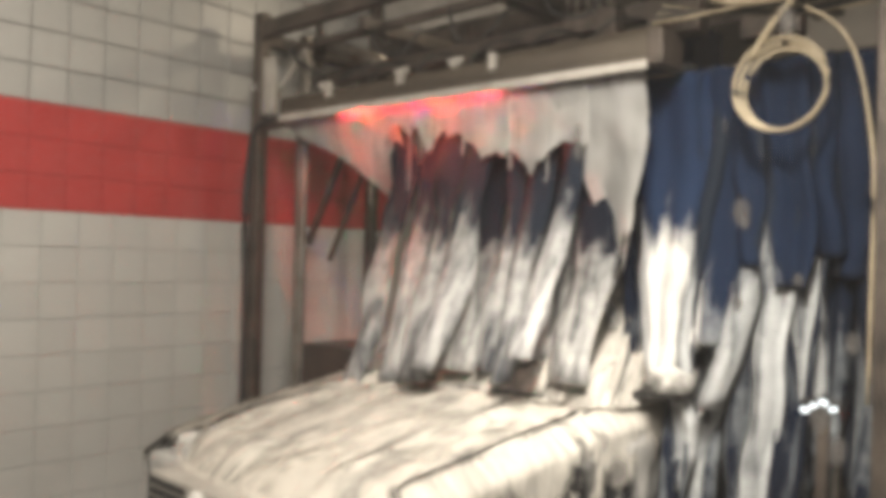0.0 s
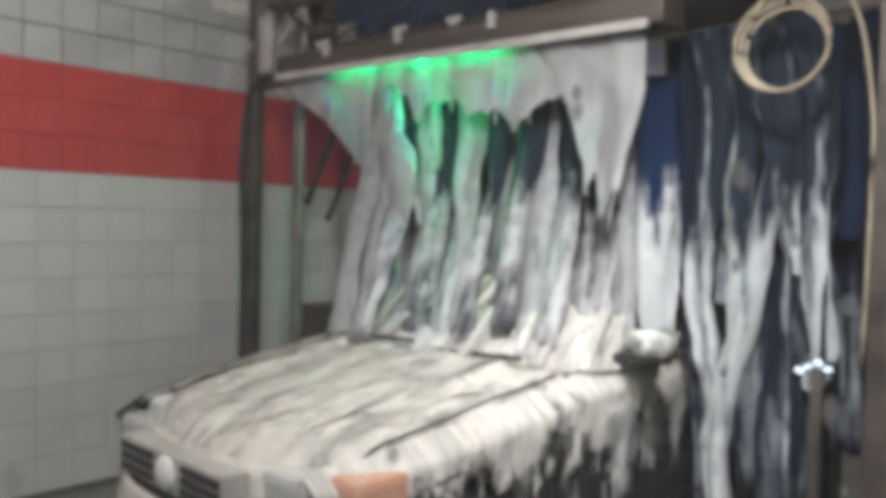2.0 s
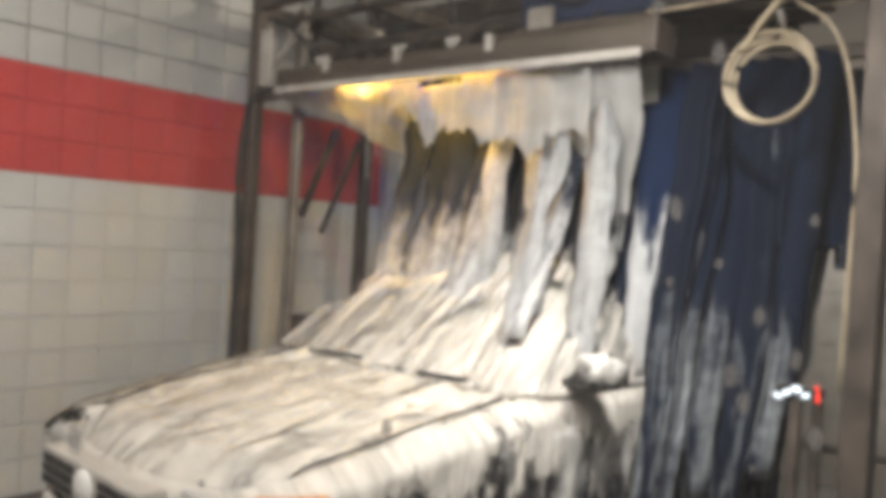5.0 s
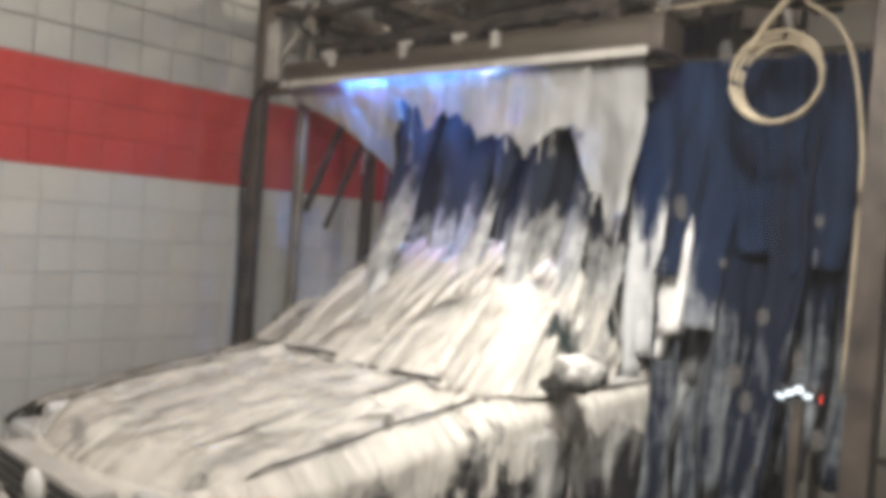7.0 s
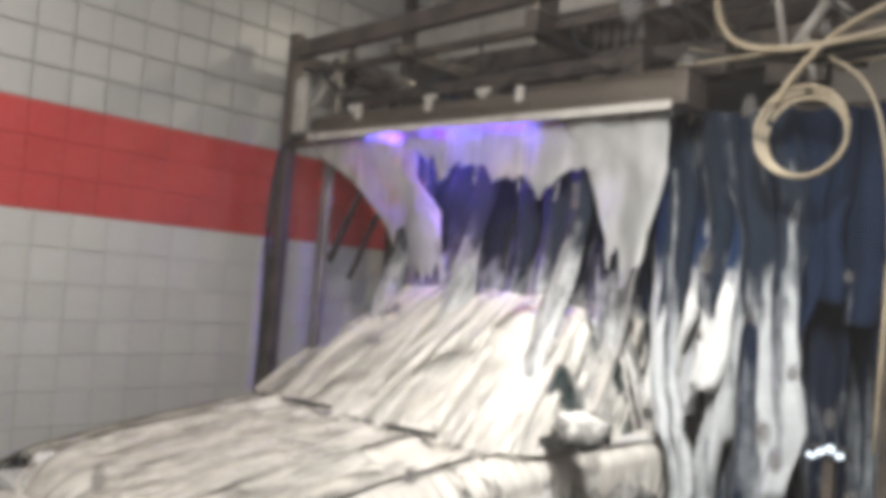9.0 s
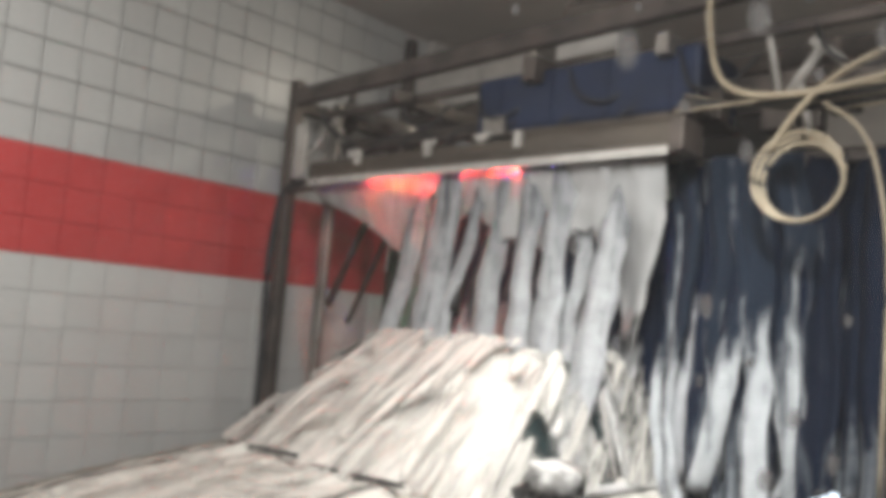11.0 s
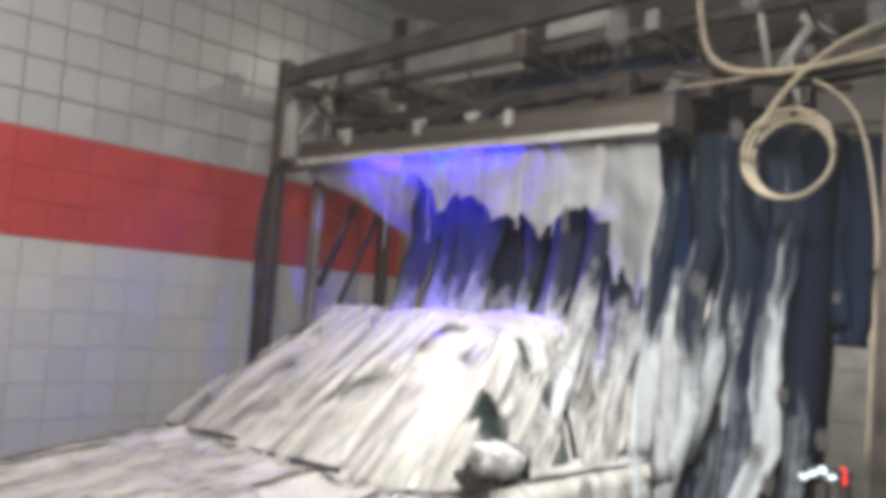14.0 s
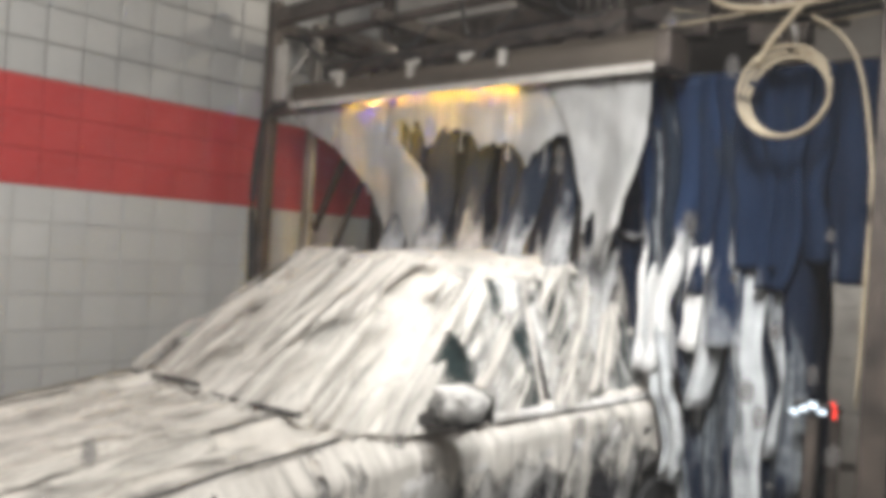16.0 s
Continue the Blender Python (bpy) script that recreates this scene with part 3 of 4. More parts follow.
# strips soaked white, pale against the dark ones
strips = []
for i in range(9):
    bm = cloth_mesh((0.20, 0.13, 0.24, 0.11, 0.18, 0.14, 0.22, 0.12, 0.19)[i], 0.14 + 0.12 * random.random(), 0.06, 2.32 + 0.1 * random.random(), 90 + i * 5.3, 0.012)
    ob = link("wash_cloth", bm, M_CLOTHSTRIP, None, "", True)
    x = -3.98 + 0.205 * i + random.uniform(-0.06, 0.06)
    ob.matrix_basis = spot(x, 4.4, PZ)
    tagged(ob, "felt wash strip soaked through with pale grey foam", "wash cloth", "cloths over the lane")
    strips.append((ob, x, i))

# loose ends that trail over the car's roof towards the side wrap
trailing = []
for i in range(4):
    bm = bmesh.new()
    L = (0.95, 1.15, 0.85, 1.0)[i]
    surface(bm, lambda u, v, i=i, L=L: (L * v, (u - 0.5) * (0.15 - 0.05 * v) + 0.05 * nz(i * 2.9, v * 2), 0.05 * math.sin(v * math.pi) + 0.02 * math.sin(u * 6 + i) + 0.04 * nz(i * 5.3, v * 3)), 6, 22, 0.012)
    ob = link("wash_cloth", bm, M_CLOTHSTRIP, None, "", True)
    ob.matrix_basis = spot(-3.0, 4.3, 2.0)
    tagged(ob, "foam-soaked felt strip trailing across the car's roof", "wash cloth", "cloths over the lane")
    trailing.append((ob, i))

# blue carriage above, which slides across with the cloths
carriage = thing("cloth_carriage", "blue plastic carriage box on the arch", "carriage")
bm = bmesh.new()
box(bm, -0.78, 0.78, -0.05, 0.45, 0, 0.37, 0.03)
part("cover", bm, M_BLUE, carriage)
bm = bmesh.new()
box(bm, -0.8, 0.8, -0.07, 0.47, -0.035, -0.004, 0.006)
part("rail", bm, M_STEEL, carriage)
for x in (-0.6, -0.2, 0.2, 0.6):
    part("rib", box(bmesh.new(), x - 0.015, x + 0.015, -0.062, -0.048, 0.03, 0.34, 0.004), M_BLUE, carriage)
part("roller_bracket", box(bmesh.new(), -0.70, -0.52, -0.09, -0.052, -0.03, 0.10, 0.008), M_GALV, carriage, "bare steel roller bracket")

# side wrap cloths at the right of the lane
wraps = []
for i in range(15):
    x = -2.36 + i * 0.083
    y = 4.35 + 0.12 * ((i + 1) % 3)
    bm = bmesh.new()
    L = 1.9 + 0.4 * random.random() if i > 11 else (1.3 + 0.8 * random.random()) if i < 5 else 2.3 + 0.4 * random.random()
    wide = 0.26 if i < 5 else 0.19

    def fn(u, v, i=i, L=L, wide=wide):
        s = v * L
        return ((u - 0.5) * wide * (1 - 1.5 * max(0, v - 0.5) * (1 if i < 5 else 0.4)) + 0.05 * nz(i * 2.3, s * 1.1), 0.05 * math.sin(u * math.pi * 2 + i) + 0.07 * nz(i * 5.1 + 40, s * 1.3) - 0.1 * v, -s)

    surface(bm, fn, 5, 20, 0.012)
    ob = link("side_cloth", bm, M_CLOTHWHITE if i in (2, 3) else M_CLOTHBLUE if i < 5 or i % 2 == 0 else M_CLOTHWET, None, "", True)
    ob.matrix_basis = spot(x, y, 3.0)
    tagged(ob, "dark blue wet felt strip of the side wrap", "side cloth", "side wrap cloths")
    wraps.append((ob, x, y, i))
for i in range(4):
    bm = bmesh.new()
    surface(bm, lambda u, v, i=i: ((u - 0.5) * 0.24 + 0.05 * nz(i * 1.3 + 70, v * 2.6), 0.05 * math.sin(u * 6 + i) + 0.06 * nz(i * 4.1 + 20, v * 3), -2.75 * v), 5, 18, 0.012)
    ob = link("side_cloth", bm, M_CLOTHWET, None, "", True)
    ob.matrix_basis = spot(-2.15 + i * 0.17, 5.05, 3.0)
    tagged(ob, "dark blue wet felt strip of the side wrap", "side cloth", "side wrap cloths")
    wraps.append((ob, -2.15 + i * 0.17, 5.05, i + 15))
# blue strips in a lit tone, heavy white foam at the foot, which swing out in front of the wrap
bright = []
for i in range(8):
    bm = bmesh.new()
    L = (1.60, 1.45, 1.15, 1.40, 1.0, 1.1, 0.95, 1.05)[i]

    def fn(u, v, i=i, L=L):
        s = v * L
        wide = (0.33 * (1 - 0.75 * max(0.0, v - 0.25)) if i < 2 else 0.21 * (1 - 0.35 * max(0.0, v - 0.5))) * (1 + 0.25 * nz(i * 7.7, s * 2.6))
        return ((u - 0.5) * wide + 0.05 * nz(i * 3.1 + 5, s * 1.3) - 0.10 * max(0.0, s - 0.8) ** 2 * (1 if i < 4 else 0.3), 0.035 * math.sin(u * 6.3 + i) + 0.05 * nz(i * 4.7 + 60, s * 1.2) - 0.10 * max(0.0, s - 0.7), -s)

    surface(bm, fn, 6, 24, 0.014)
    ob = link("side_cloth", bm, M_CLOTHHEAVY if i < 2 else M_CLOTHLIT, None, "", True)
    x = -2.10 + i * 0.19 if i < 2 else -2.24 + i * 0.145
    ob.matrix_basis = spot(x, 4.2, 2.98)
    tagged(ob, "blue felt strip heavy with white foam at its foot" if i < 2 else "blue felt strip coloured as if lit, little foam on it", "side cloth", "side wrap cloths")
    bright.append((ob, x, i))
# soaped strips that swing round in front of the wrap
soaped = []
for i in range(5):
    bm = bmesh.new()
    L = (2.2, 2.5, 1.75, 2.35, 1.95)[i]
    surface(bm, lambda u, v, i=i, L=L: ((u - 0.5) * (0.17 - 0.05 * v) + 0.09 * nz(i * 3.7 + 11, v * L * 1.2) - 0.16 * v * v, 0.04 * math.sin(u * 6 + i) + 0.06 * nz(i * 2.9 + 50, v * L), -L * v), 5, 22, 0.012)
    ob = link("side_cloth", bm, M_CLOTHSOAP, None, "", True)
    ob.matrix_basis = spot(-2.1 + i * 0.12, 4.2, 3.0)
    tagged(ob, "grey soap-covered felt strip of the side wrap", "side cloth", "side wrap cloths")
    soaped.append((ob, i))
bar_part("cloth_rail", (-2.3, 5.05, 3.02), (-1.0, 5.05, 3.02), 0.07, 0.07)
bar_part("cloth_rail", (-2.45, 4.45, 3.02), (-1.0, 4.45, 3.02), 0.07, 0.07)
bm = bmesh.new()
box(bm, -2.34, -2.16, 4.28, 4.32, 2.80, 3.0, 0.01)
part("backing_plate", bm, M_WHITEPL, arch, "pale plate behind the foam bar's end")

# hose coil and loose hoses at the right
coil = thing("hose_coil", "beige hose coiled and hung on the arch", "hose")
for k in range(3):
    bm = bmesh.new()
    tube(bm, [(x, y + 0.012 * k, z) for x, y, z in arc(-1.42 + 0.008 * k, 3.93, 2.815 - 0.012 * k, 0.212 - 0.014 * k, 20 + 70 * k, 372 + 70 * k, 40)], 0.010, 8)
    part("loop", bm, M_HOSE, coil, "", True)
bm = bmesh.new()
tube(bm, [(-1.55, 3.93, 2.95), (-1.45, 3.9, 3.08), (-1.3, 3.88, 3.22), (-1.1, 3.88, 3.33), (-0.8, 3.9, 3.42), (-0.4, 3.9, 3.45)], 0.016, 8)
part("tail", bm, M_HOSE, coil, "", True)
hose2 = thing("drop_hose", "pale hose looping down from the ceiling", "hose")
bm = bmesh.new()
tube(bm, [(-1.88, 3.9, 4.8), (-1.88, 3.9, 3.9), (-1.87, 3.9, 3.57), (-1.80, 3.89, 3.33), (-1.63, 3.88, 3.22), (-1.33, 3.88, 3.20), (-0.99, 3.9, 3.25), (-0.6, 3.9, 3.34)], 0.017, 10)
part("hose", bm, M_HOSE, hose2, "", True)
hose3 = thing("thin_line", "thin pale air line hanging beside the post", "hose")
bm = bmesh.new()
tube(bm, [(-1.32, 3.95, 3.16), (-1.18, 3.95, 3.05), (-1.09, 3.95, 2.87), (-1.03, 3.95, 2.52), (-1.02, 3.95, 2.2), (-1.03, 3.95, 1.4)], 0.009, 8)
part("hose", bm, M_HOSE, hose3, "", True)

# low brown cabinet beside the lane
bm = bmesh.new()
box(bm, -5.5, -4.75, 4.55, 5.1, 0, 1.26, 0.02)
ob = thing("control_cabinet", "dark brown painted cabinet beside the lane", "cabinet")
part("body", bm, M_BOX, ob)
bm = bmesh.new()
box(bm, -5.42, -4.83, 4.535, 4.549, 0.12, 1.16, 0.004)
part("door", bm, M_BOX, ob)

# beside the lane: a red marker light, and white blobs that glow for reflected glints
WHITE, RED = (0.82, 0.92, 1.0), (1.0, 0.06, 0.04)


def lane_glow(label, x, y, z, half, lamps):
    ob = thing("lane_glow", label, "marker light")
    part("housing", box(bmesh.new(), x - half, x + half, y - 0.01, y + 0.05, z - 0.03, z + 0.03, 0.015), M_BLACK, ob)
    for dx, dz, sx, sz, tilt, m in lamps:
        bm = bmesh.new()
        bmesh.ops.create_uvsphere(bm, u_segments=16, v_segments=8, radius=1.0, matrix=pose(x + dx, y - 0.015, z + dz, 0, tilt, 0) @ Matrix.Diagonal((sx, 0.012, sz, 1)))
        part("lamp", bm, glow("lane_glow_mat", m, 2.6 if m[1] > 0.5 else 2.2), ob)
    bm = bmesh.new()
    beam(bm, (x, y + 0.03, 0), (x, y + 0.03, z - 0.04), 0.05, 0.05)
    part("stand", bm, M_STEEL, ob)


lane_glow("small glowing white blobs in place of reflected glints, on a steel stand", MX - 0.06, 4.0, MZ - 0.02, 0.085, ((-0.070, -0.022, 0.020, 0.010, 20, WHITE), (-0.030, 0.0, 0.024, 0.011, -25, WHITE), (0.012, 0.020, 0.020, 0.014, 30, WHITE),
                                                                              (0.052, -0.004, 0.020, 0.010, -10, WHITE)))
lane_glow("small red marker light on a steel stand", -1.335, 4.72, 1.262, 0.03, ((0.0, 0.0, 0.014, 0.048, -8, RED),))

# black hose along the foot of the tiled wall
ob = thing("floor_hose", "black hose lying along the foot of the wall", "hose")
bm = bmesh.new()
tube(bm, [(-5.2 + 0.08 * nz(k * 0.4, 3.0), -1.0 + 0.25 * k, 0.035) for k in range(22)], 0.035, 8)
part("hose", bm, M_BLACK, ob, "", True)

# motor housing and cables on the arch
ob = thing("drive_motor", "pale grey drive motor housing on the arch", "motor")
bm = bmesh.new()
box(bm, -3.12, -2.68, 4.62, 4.98, 3.545, 3.80, 0.03)
part("housing", bm, M_GALV, ob)
for k in range(5):
    bm = bmesh.new()
    box(bm, -3.08 + k * 0.08, -3.05 + k * 0.08, 4.60, 4.618, 3.58, 3.77, 0.003)
    part("cooling_fin", bm, M_STEEL, ob)
bundle = thing("cable_bundle", "bundle of beige and dark cables sagging along the arch", "cables")
for k in range(7):
    bm = bmesh.new()
    sag = 0.04 + 0.03 * k
    pts = []
    for q in range(13):
        u = q / 12
        pts.append((-2.05 + 1.9 * u, 3.90 + 0.02 * k, 3.19 + 0.02 * k + 0.12 * u - sag * math.sin(u * math.pi) + 0.012 * nz(k * 3, q * 0.6)))
    tube(bm, pts, 0.008 + 0.002 * (k % 3), 7)
    part("cable", bm, M_HOSE if k % 3 == 0 else M_BLACK, bundle, "", True)
for k in range(3):
    bm = bmesh.new()
    x = -4.75 + 0.06 * k
    tube(bm, [(x, 4.03, 3.12), (x - 0.1, 4.02, 3.3), (x - 0.28 - 0.05 * k, 4.02, 3.45), (x - 0.45, 4.03, 3.62)], 0.008, 6)
    part("cable", bm, M_BLACK, bundle, "", True)

unit = 1.0

# ---- the car: a tall dark estate under foam; its own y = 0 at the mirrors, front towards -y ----

car = thing("car", "dark sport utility car covered in white foam", "car")
HALF = [(-1.55, 0.56), (-1.42, 0.68), (-1.22, 0.80), (-0.85, 0.85), (0.0, 0.88), (1.6, 0.88), (2.2, 0.85), (2.6, 0.78)]
TOPZ = [(-1.62, 0.70), (-1.45, 0.745), (-1.25, 0.785), (-0.85, 0.855), (-0.27, 0.945), (0.0, 0.985), (2.6, 1.05)]
ROOFZ, COWL = 1.58, -0.27


def side_sheet(sgn):
    def fn(u, v):
        y = -1.36 + 3.96 * u
        w, t = lerp(HALF, y), lerp(TOPZ, y) - 0.03
        z = 0.28 + (t - 0.28) * v
        x = w - 0.09 * max(0.0, v - 0.82) / 0.18 * 0.7 - 0.05 * (1 - v) ** 2 + 0.012 * math.sin(v * 9)
        x += 0.012 * nz(y * 5, z * 2.2) + 0.01 * max(0, nz(y * 11, z * 3, 4.0))
        # wheel arches
        for wy in (-0.86, 1.68):
            r = math.hypot(y - wy, z - 0.32)
            if r < 0.39:
                x -= 0.14 * min(1.0, (0.39 - r) / 0.05)
        return (sgn * x, y, z)
    return fn


for s in (1, -1):
    bm = bmesh.new()
    surface(bm, side_sheet(s), 90, 26, 0.01)
    part("side_panel", bm, M_SIDE, car, "dark paint under running foam", True)
bm = bmesh.new()
box(bm, -0.66, 0.66, -1.4, 2.45, 0.2, 0.66, 0.02)
part("underbody", bm, M_BLACK, car)


def hood_fn(u, v):
    y = -1.43 + (COWL + 1.43) * v
    w = lerp(HALF, y + 0.16 * (1 - v)) - 0.085
    x = (u * 2 - 1) * w
    e = abs(u * 2 - 1)
    z = lerp(TOPZ, y) + 0.03 * (1 - e ** 3) - 0.05 * max(0, e - 0.86) / 0.14
    z += 0.026 * math.exp(-((e - 0.62) / 0.06) ** 2) + 0.014 * math.exp(-((e - 0.30) / 0.05) ** 2) * v - 0.10 * max(0, (0.15 - v) / 0.15) ** 2
    y += 0.25 * e ** 2.3 * (1 - v) ** 2 + 0.20 * e * e * v ** 3
    z += 0.014 * nz(x * 7, y * 1.6) + 0.01 * max(0, nz(x * 16, y * 3, 3.0))
    return (x, y, z)


bm = bmesh.new()
surface(bm, hood_fn, 60, 60, 0.012)
part("bonnet", bm, M_HOOD, car, "bonnet under streaked white foam", True)
for s in (1, -1):
    bm = bmesh.new()
    surface(bm, lambda u, v, s=s: (s * (lerp(HALF, -1.28 + 1.26 * v) - 0.095 + 0.075 * u), -1.28 + 1.26 * v, lerp(TOPZ, -1.28 + 1.26 * v) - 0.012 - 0.03 * u + 0.012 * nz(v * 9, u * 2, s)), 4, 40, 0.01)
    part("wing_top", bm, M_HOOD, car, "wing edge under foam", True)


def screen_fn(u, v):
    y = COWL + 0.75 * v + 0.17 * (u * 2 - 1) ** 2 * (1 - 0.4 * v)
    w = 0.765 - 0.17 * v
    z = 0.955 + (ROOFZ - 0.06 - 0.955) * v ** 0.94
    x = (u * 2 - 1) * w
    k = 0.012 * nz(x * 9, v * 2.2, 8.0) + 0.01 * max(0, nz(x * 20, v * 4, 5.0))
    return (x, y - k, z + k)


bm = bmesh.new()
surface(bm, screen_fn, 50, 40, 0.008)
part("windscreen", bm, M_SCREEN, car, "windscreen streaked with foam", True)


def roof_fn(u, v):
    y = 0.46 + 1.92 * v + 0.10 * (u * 2 - 1) ** 2 * (1 - v)
    e = abs(u * 2 - 1)
    x = (u * 2 - 1) * (0.585 + 0.02 * math.sin(v * 3))
    z = ROOFZ - 0.06 + 0.08 * math.sin(min(1, v * 2.2) * math.pi / 2) - 0.07 * e ** 4 - 0.05 * max(0, v - 0.7)
    return (x, y, z + 0.014 * nz(x * 6, y * 2, 9.0))


bm = bmesh.new()
surface(bm, roof_fn, 40, 50, 0.012)
part("roof", bm, M_HOOD, car, "roof under foam", True)
for s in (1, -1):
    # side glass and pillars
    for ya, yb, ta, tb in ((-0.06, 0.72, 0.58, 0.78), (0.80, 1.50, 0.80, 1.50), (1.58, 2.28, 1.58, 2.12)):
        bm = bmesh.new()

        def gl(u, v, ya=ya, yb=yb, ta=ta, tb=tb, s=s):
            y0, y1 = ya + (yb - ya) * u, ta + (tb - ta) * u
            y = y0 + (y1 - y0) * v
            z = 0.99 + (ROOFZ - 0.10 - 0.99) * v
            return (s * (0.82 - 0.20 * v + 0.006 * nz(y * 8, z * 3, s)), y, z)

        surface(bm, gl, 20, 14, 0.006)
        part("side_window", bm, M_SIDEGLASS, car, "side window with foam running down", True)
    for ya, yt in ((-0.10, 0.57), (0.76, 0.79), (1.54, 1.54), (2.38, 2.22)):
        bm = bmesh.new()
        beam(bm, (s * 0.77, ya + 0.02, 0.95), (s * 0.585, yt + 0.02, ROOFZ - 0.065), 0.05, 0.06, 0.02)
        part("pillar", bm, M_FOAMTRIM, car)
    bm = bmesh.new()
    box(bm, s * 0.79, s * 0.87, 0.0, 2.5, 0.972, 1.0, 0.012)
    part("waist_trim", bm, M_SIDE, car)
    # mirror
    bm = bmesh.new()
    bmesh.ops.create_icosphere(bm, subdivisions=4, radius=1.0)
    for v in bm.verts:
        c = Vector([math.copysign(abs(q) ** 0.6, q) for q in v.co])
        v.co = Vector((s * 1.02 + c.x * 0.095, 0.03 + c.y * 0.06, 1.09 + c.z * 0.062) if s > 0 else (-0.93 + c.x * 0.07, 0.10 + c.y * 0.06, 1.02 + c.z * 0.06)) + v.co * 0.018 * nz(c.x * 1.4 + s, c.y * 1.4, c.z * 1.4)
    mir = part("door_mirror", bm, M_MIRROR, car, "door mirror heaped with foam", True)
    bm = bmesh.new()
    beam(bm, (s * 0.82, 0.06, 1.0), (s * 0.96, 0.04, 1.06), 0.06, 0.05, 0.01)
    part("mirror_arm", bm, M_BLACK, mir)
    bm = bmesh.new()
    box(bm, *((0.94, 1.11, 0.10, 0.106, 1.04, 1.155) if s > 0 else (-0.98, -0.88, 0.162, 0.168, 0.98, 1.06)), 0.002)
    part("mirror_glass", bm, M_CHROME, mir)
    # headlamp with indicator
    hl = part("headlamp", box(bmesh.new(), s * 0.40, s * 0.66, -1.40, -1.16, 0.61, 0.73, 0.03), M_LENS, car, "clear headlamp lens smeared with foam")
    # the far indicator is shrunk and foam-coloured to suit the camera's view
    part("indicator", box(bmesh.new(), s * 0.68, s * (0.835 if s > 0 else 0.76), -1.34 if s > 0 else -1.24, -1.10, 0.64, 0.765, 0.03), M_AMBER if s > 0 else M_FOAMBLOB, hl, "amber indicator lens" if s > 0 else "far indicator, shrunk and foam-coloured to vanish from the camera's view")
    # tail lamp, wheels
    part("tail_lamp", box(bmesh.new(), s * 0.66, s * 0.78, 2.48, 2.62, 0.75, 1.0, 0.015), M_RED, car, "red tail lamp")
    for wy in (-0.86, 1.68):
        bm = bmesh.new()
        bmesh.ops.create_cone(bm, cap_ends=True, segments=40, radius1=0.32, radius2=0.32, depth=0.21, matrix=pose(s * 0.74, wy, 0.32, 0, 90, 0))
        bmesh.ops.bevel(bm, geom=[e for e in bm.edges if len(e.link_faces) == 2 and any(len(f.verts) > 8 for f in e.link_faces)], offset=0.03, segments=2, affect="EDGES")
        wh = part("wheel", bm, M_BLACK, car, "dark wet tyre")
        bm = bmesh.new()
        bmesh.ops.create_cone(bm, cap_ends=True, segments=32, radius1=0.20, radius2=0.18, depth=0.04, matrix=pose(s * 0.84, wy, 0.32, 0, 90 * s, 0))
        for k in range(5):
            beam(bm, (s * 0.86, wy, 0.32), (s * 0.86, wy + 0.18 * math.cos(k * 1.257), 0.32 + 0.18 * math.sin(k * 1.257)), 0.05, 0.02, 0.004)
        part("rim", bm, M_CHROME, wh)

bm = bmesh.new()
surface(bm, lambda u, v: ((u * 2 - 1) * 0.78, -1.55 + 0.30 * abs(u * 2 - 1) ** 2.5 - 0.03 * math.sin(v * 3.1), 0.22 + 0.33 * v + 0.008 * nz(u * 9, v * 4)), 40, 12, 0.02)
part("front_bumper", bm, M_HOOD, car, "bumper smeared with foam", True)
bm = bmesh.new()
surface(bm, lambda u, v: ((u * 2 - 1) * 0.75, -1.485 + 0.26 * abs(u * 2 - 1) ** 2.5 + 0.05 * v * v, 0.50 + 0.24 * v), 40, 4, 0.01)
part("nose_panel", bm, M_HOOD, car, "nose panel under foam", True)
grille = part("grille", box(bmesh.new(), -0.38, 0.38, -1.525, -1.42, 0.575, 0.72, 0.012), M_WHITEPL, car, "foam-smeared grille surround")
for s in (1, -1):
    for k in range(3):
        part("slot", box(bmesh.new(), s * 0.10, s * 0.36, -1.531, -1.52, 0.592 + k * 0.04, 0.618 + k * 0.04, 0.003), M_BLACK, grille)
bm = bmesh.new()
bmesh.ops.create_uvsphere(bm, u_segments=20, v_segments=12, radius=0.062, matrix=pose(0, -1.532, 0.650) @ Matrix.Diagonal((1, 0.4, 1, 1)))
part("badge", bm, M_FOAMBLOB, grille, "round badge under foam", True)
# foam heaped at the foot of the screen and round the mirrors
rng_heap = random.Random(11)
for k in range(22):
    a = -0.72 + 1.44 * k / 21 + rng_heap.uniform(-0.03, 0.03)
    bm = bmesh.new()
    bmesh.ops.create_icosphere(bm, subdivisions=3, radius=1.0)
    sx, sy, sz = rng_heap.uniform(0.03, 0.07), rng_heap.uniform(0.02, 0.045), rng_heap.uniform(0.010, 0.022)
    cy = COWL + 0.03 + 0.18 * a * a / 0.55 + rng_heap.uniform(-0.03, 0.04)
    for v in bm.verts:
        q = v.co * (1 + 0.35 * nz(v.co.x * 1.6 + k * 7, v.co.y * 1.6, v.co.z * 1.6))
        v.co = Vector((a + q.x * sx, cy + q.y * sy, 0.975 + q.z * sz))
    part("foam_clump", bm, M_FOAMTRIM, car, "", True)
# seam between bonnet and wing
bm = bmesh.new()
tube(bm, [Vector(hood_fn(0.955, k / 20)) + Vector((0, 0, 0.026)) for k in range(1, 20)], 0.0055, 6)
part("panel_gap", bm, M_BLACK, car, "dark seam along the bonnet")
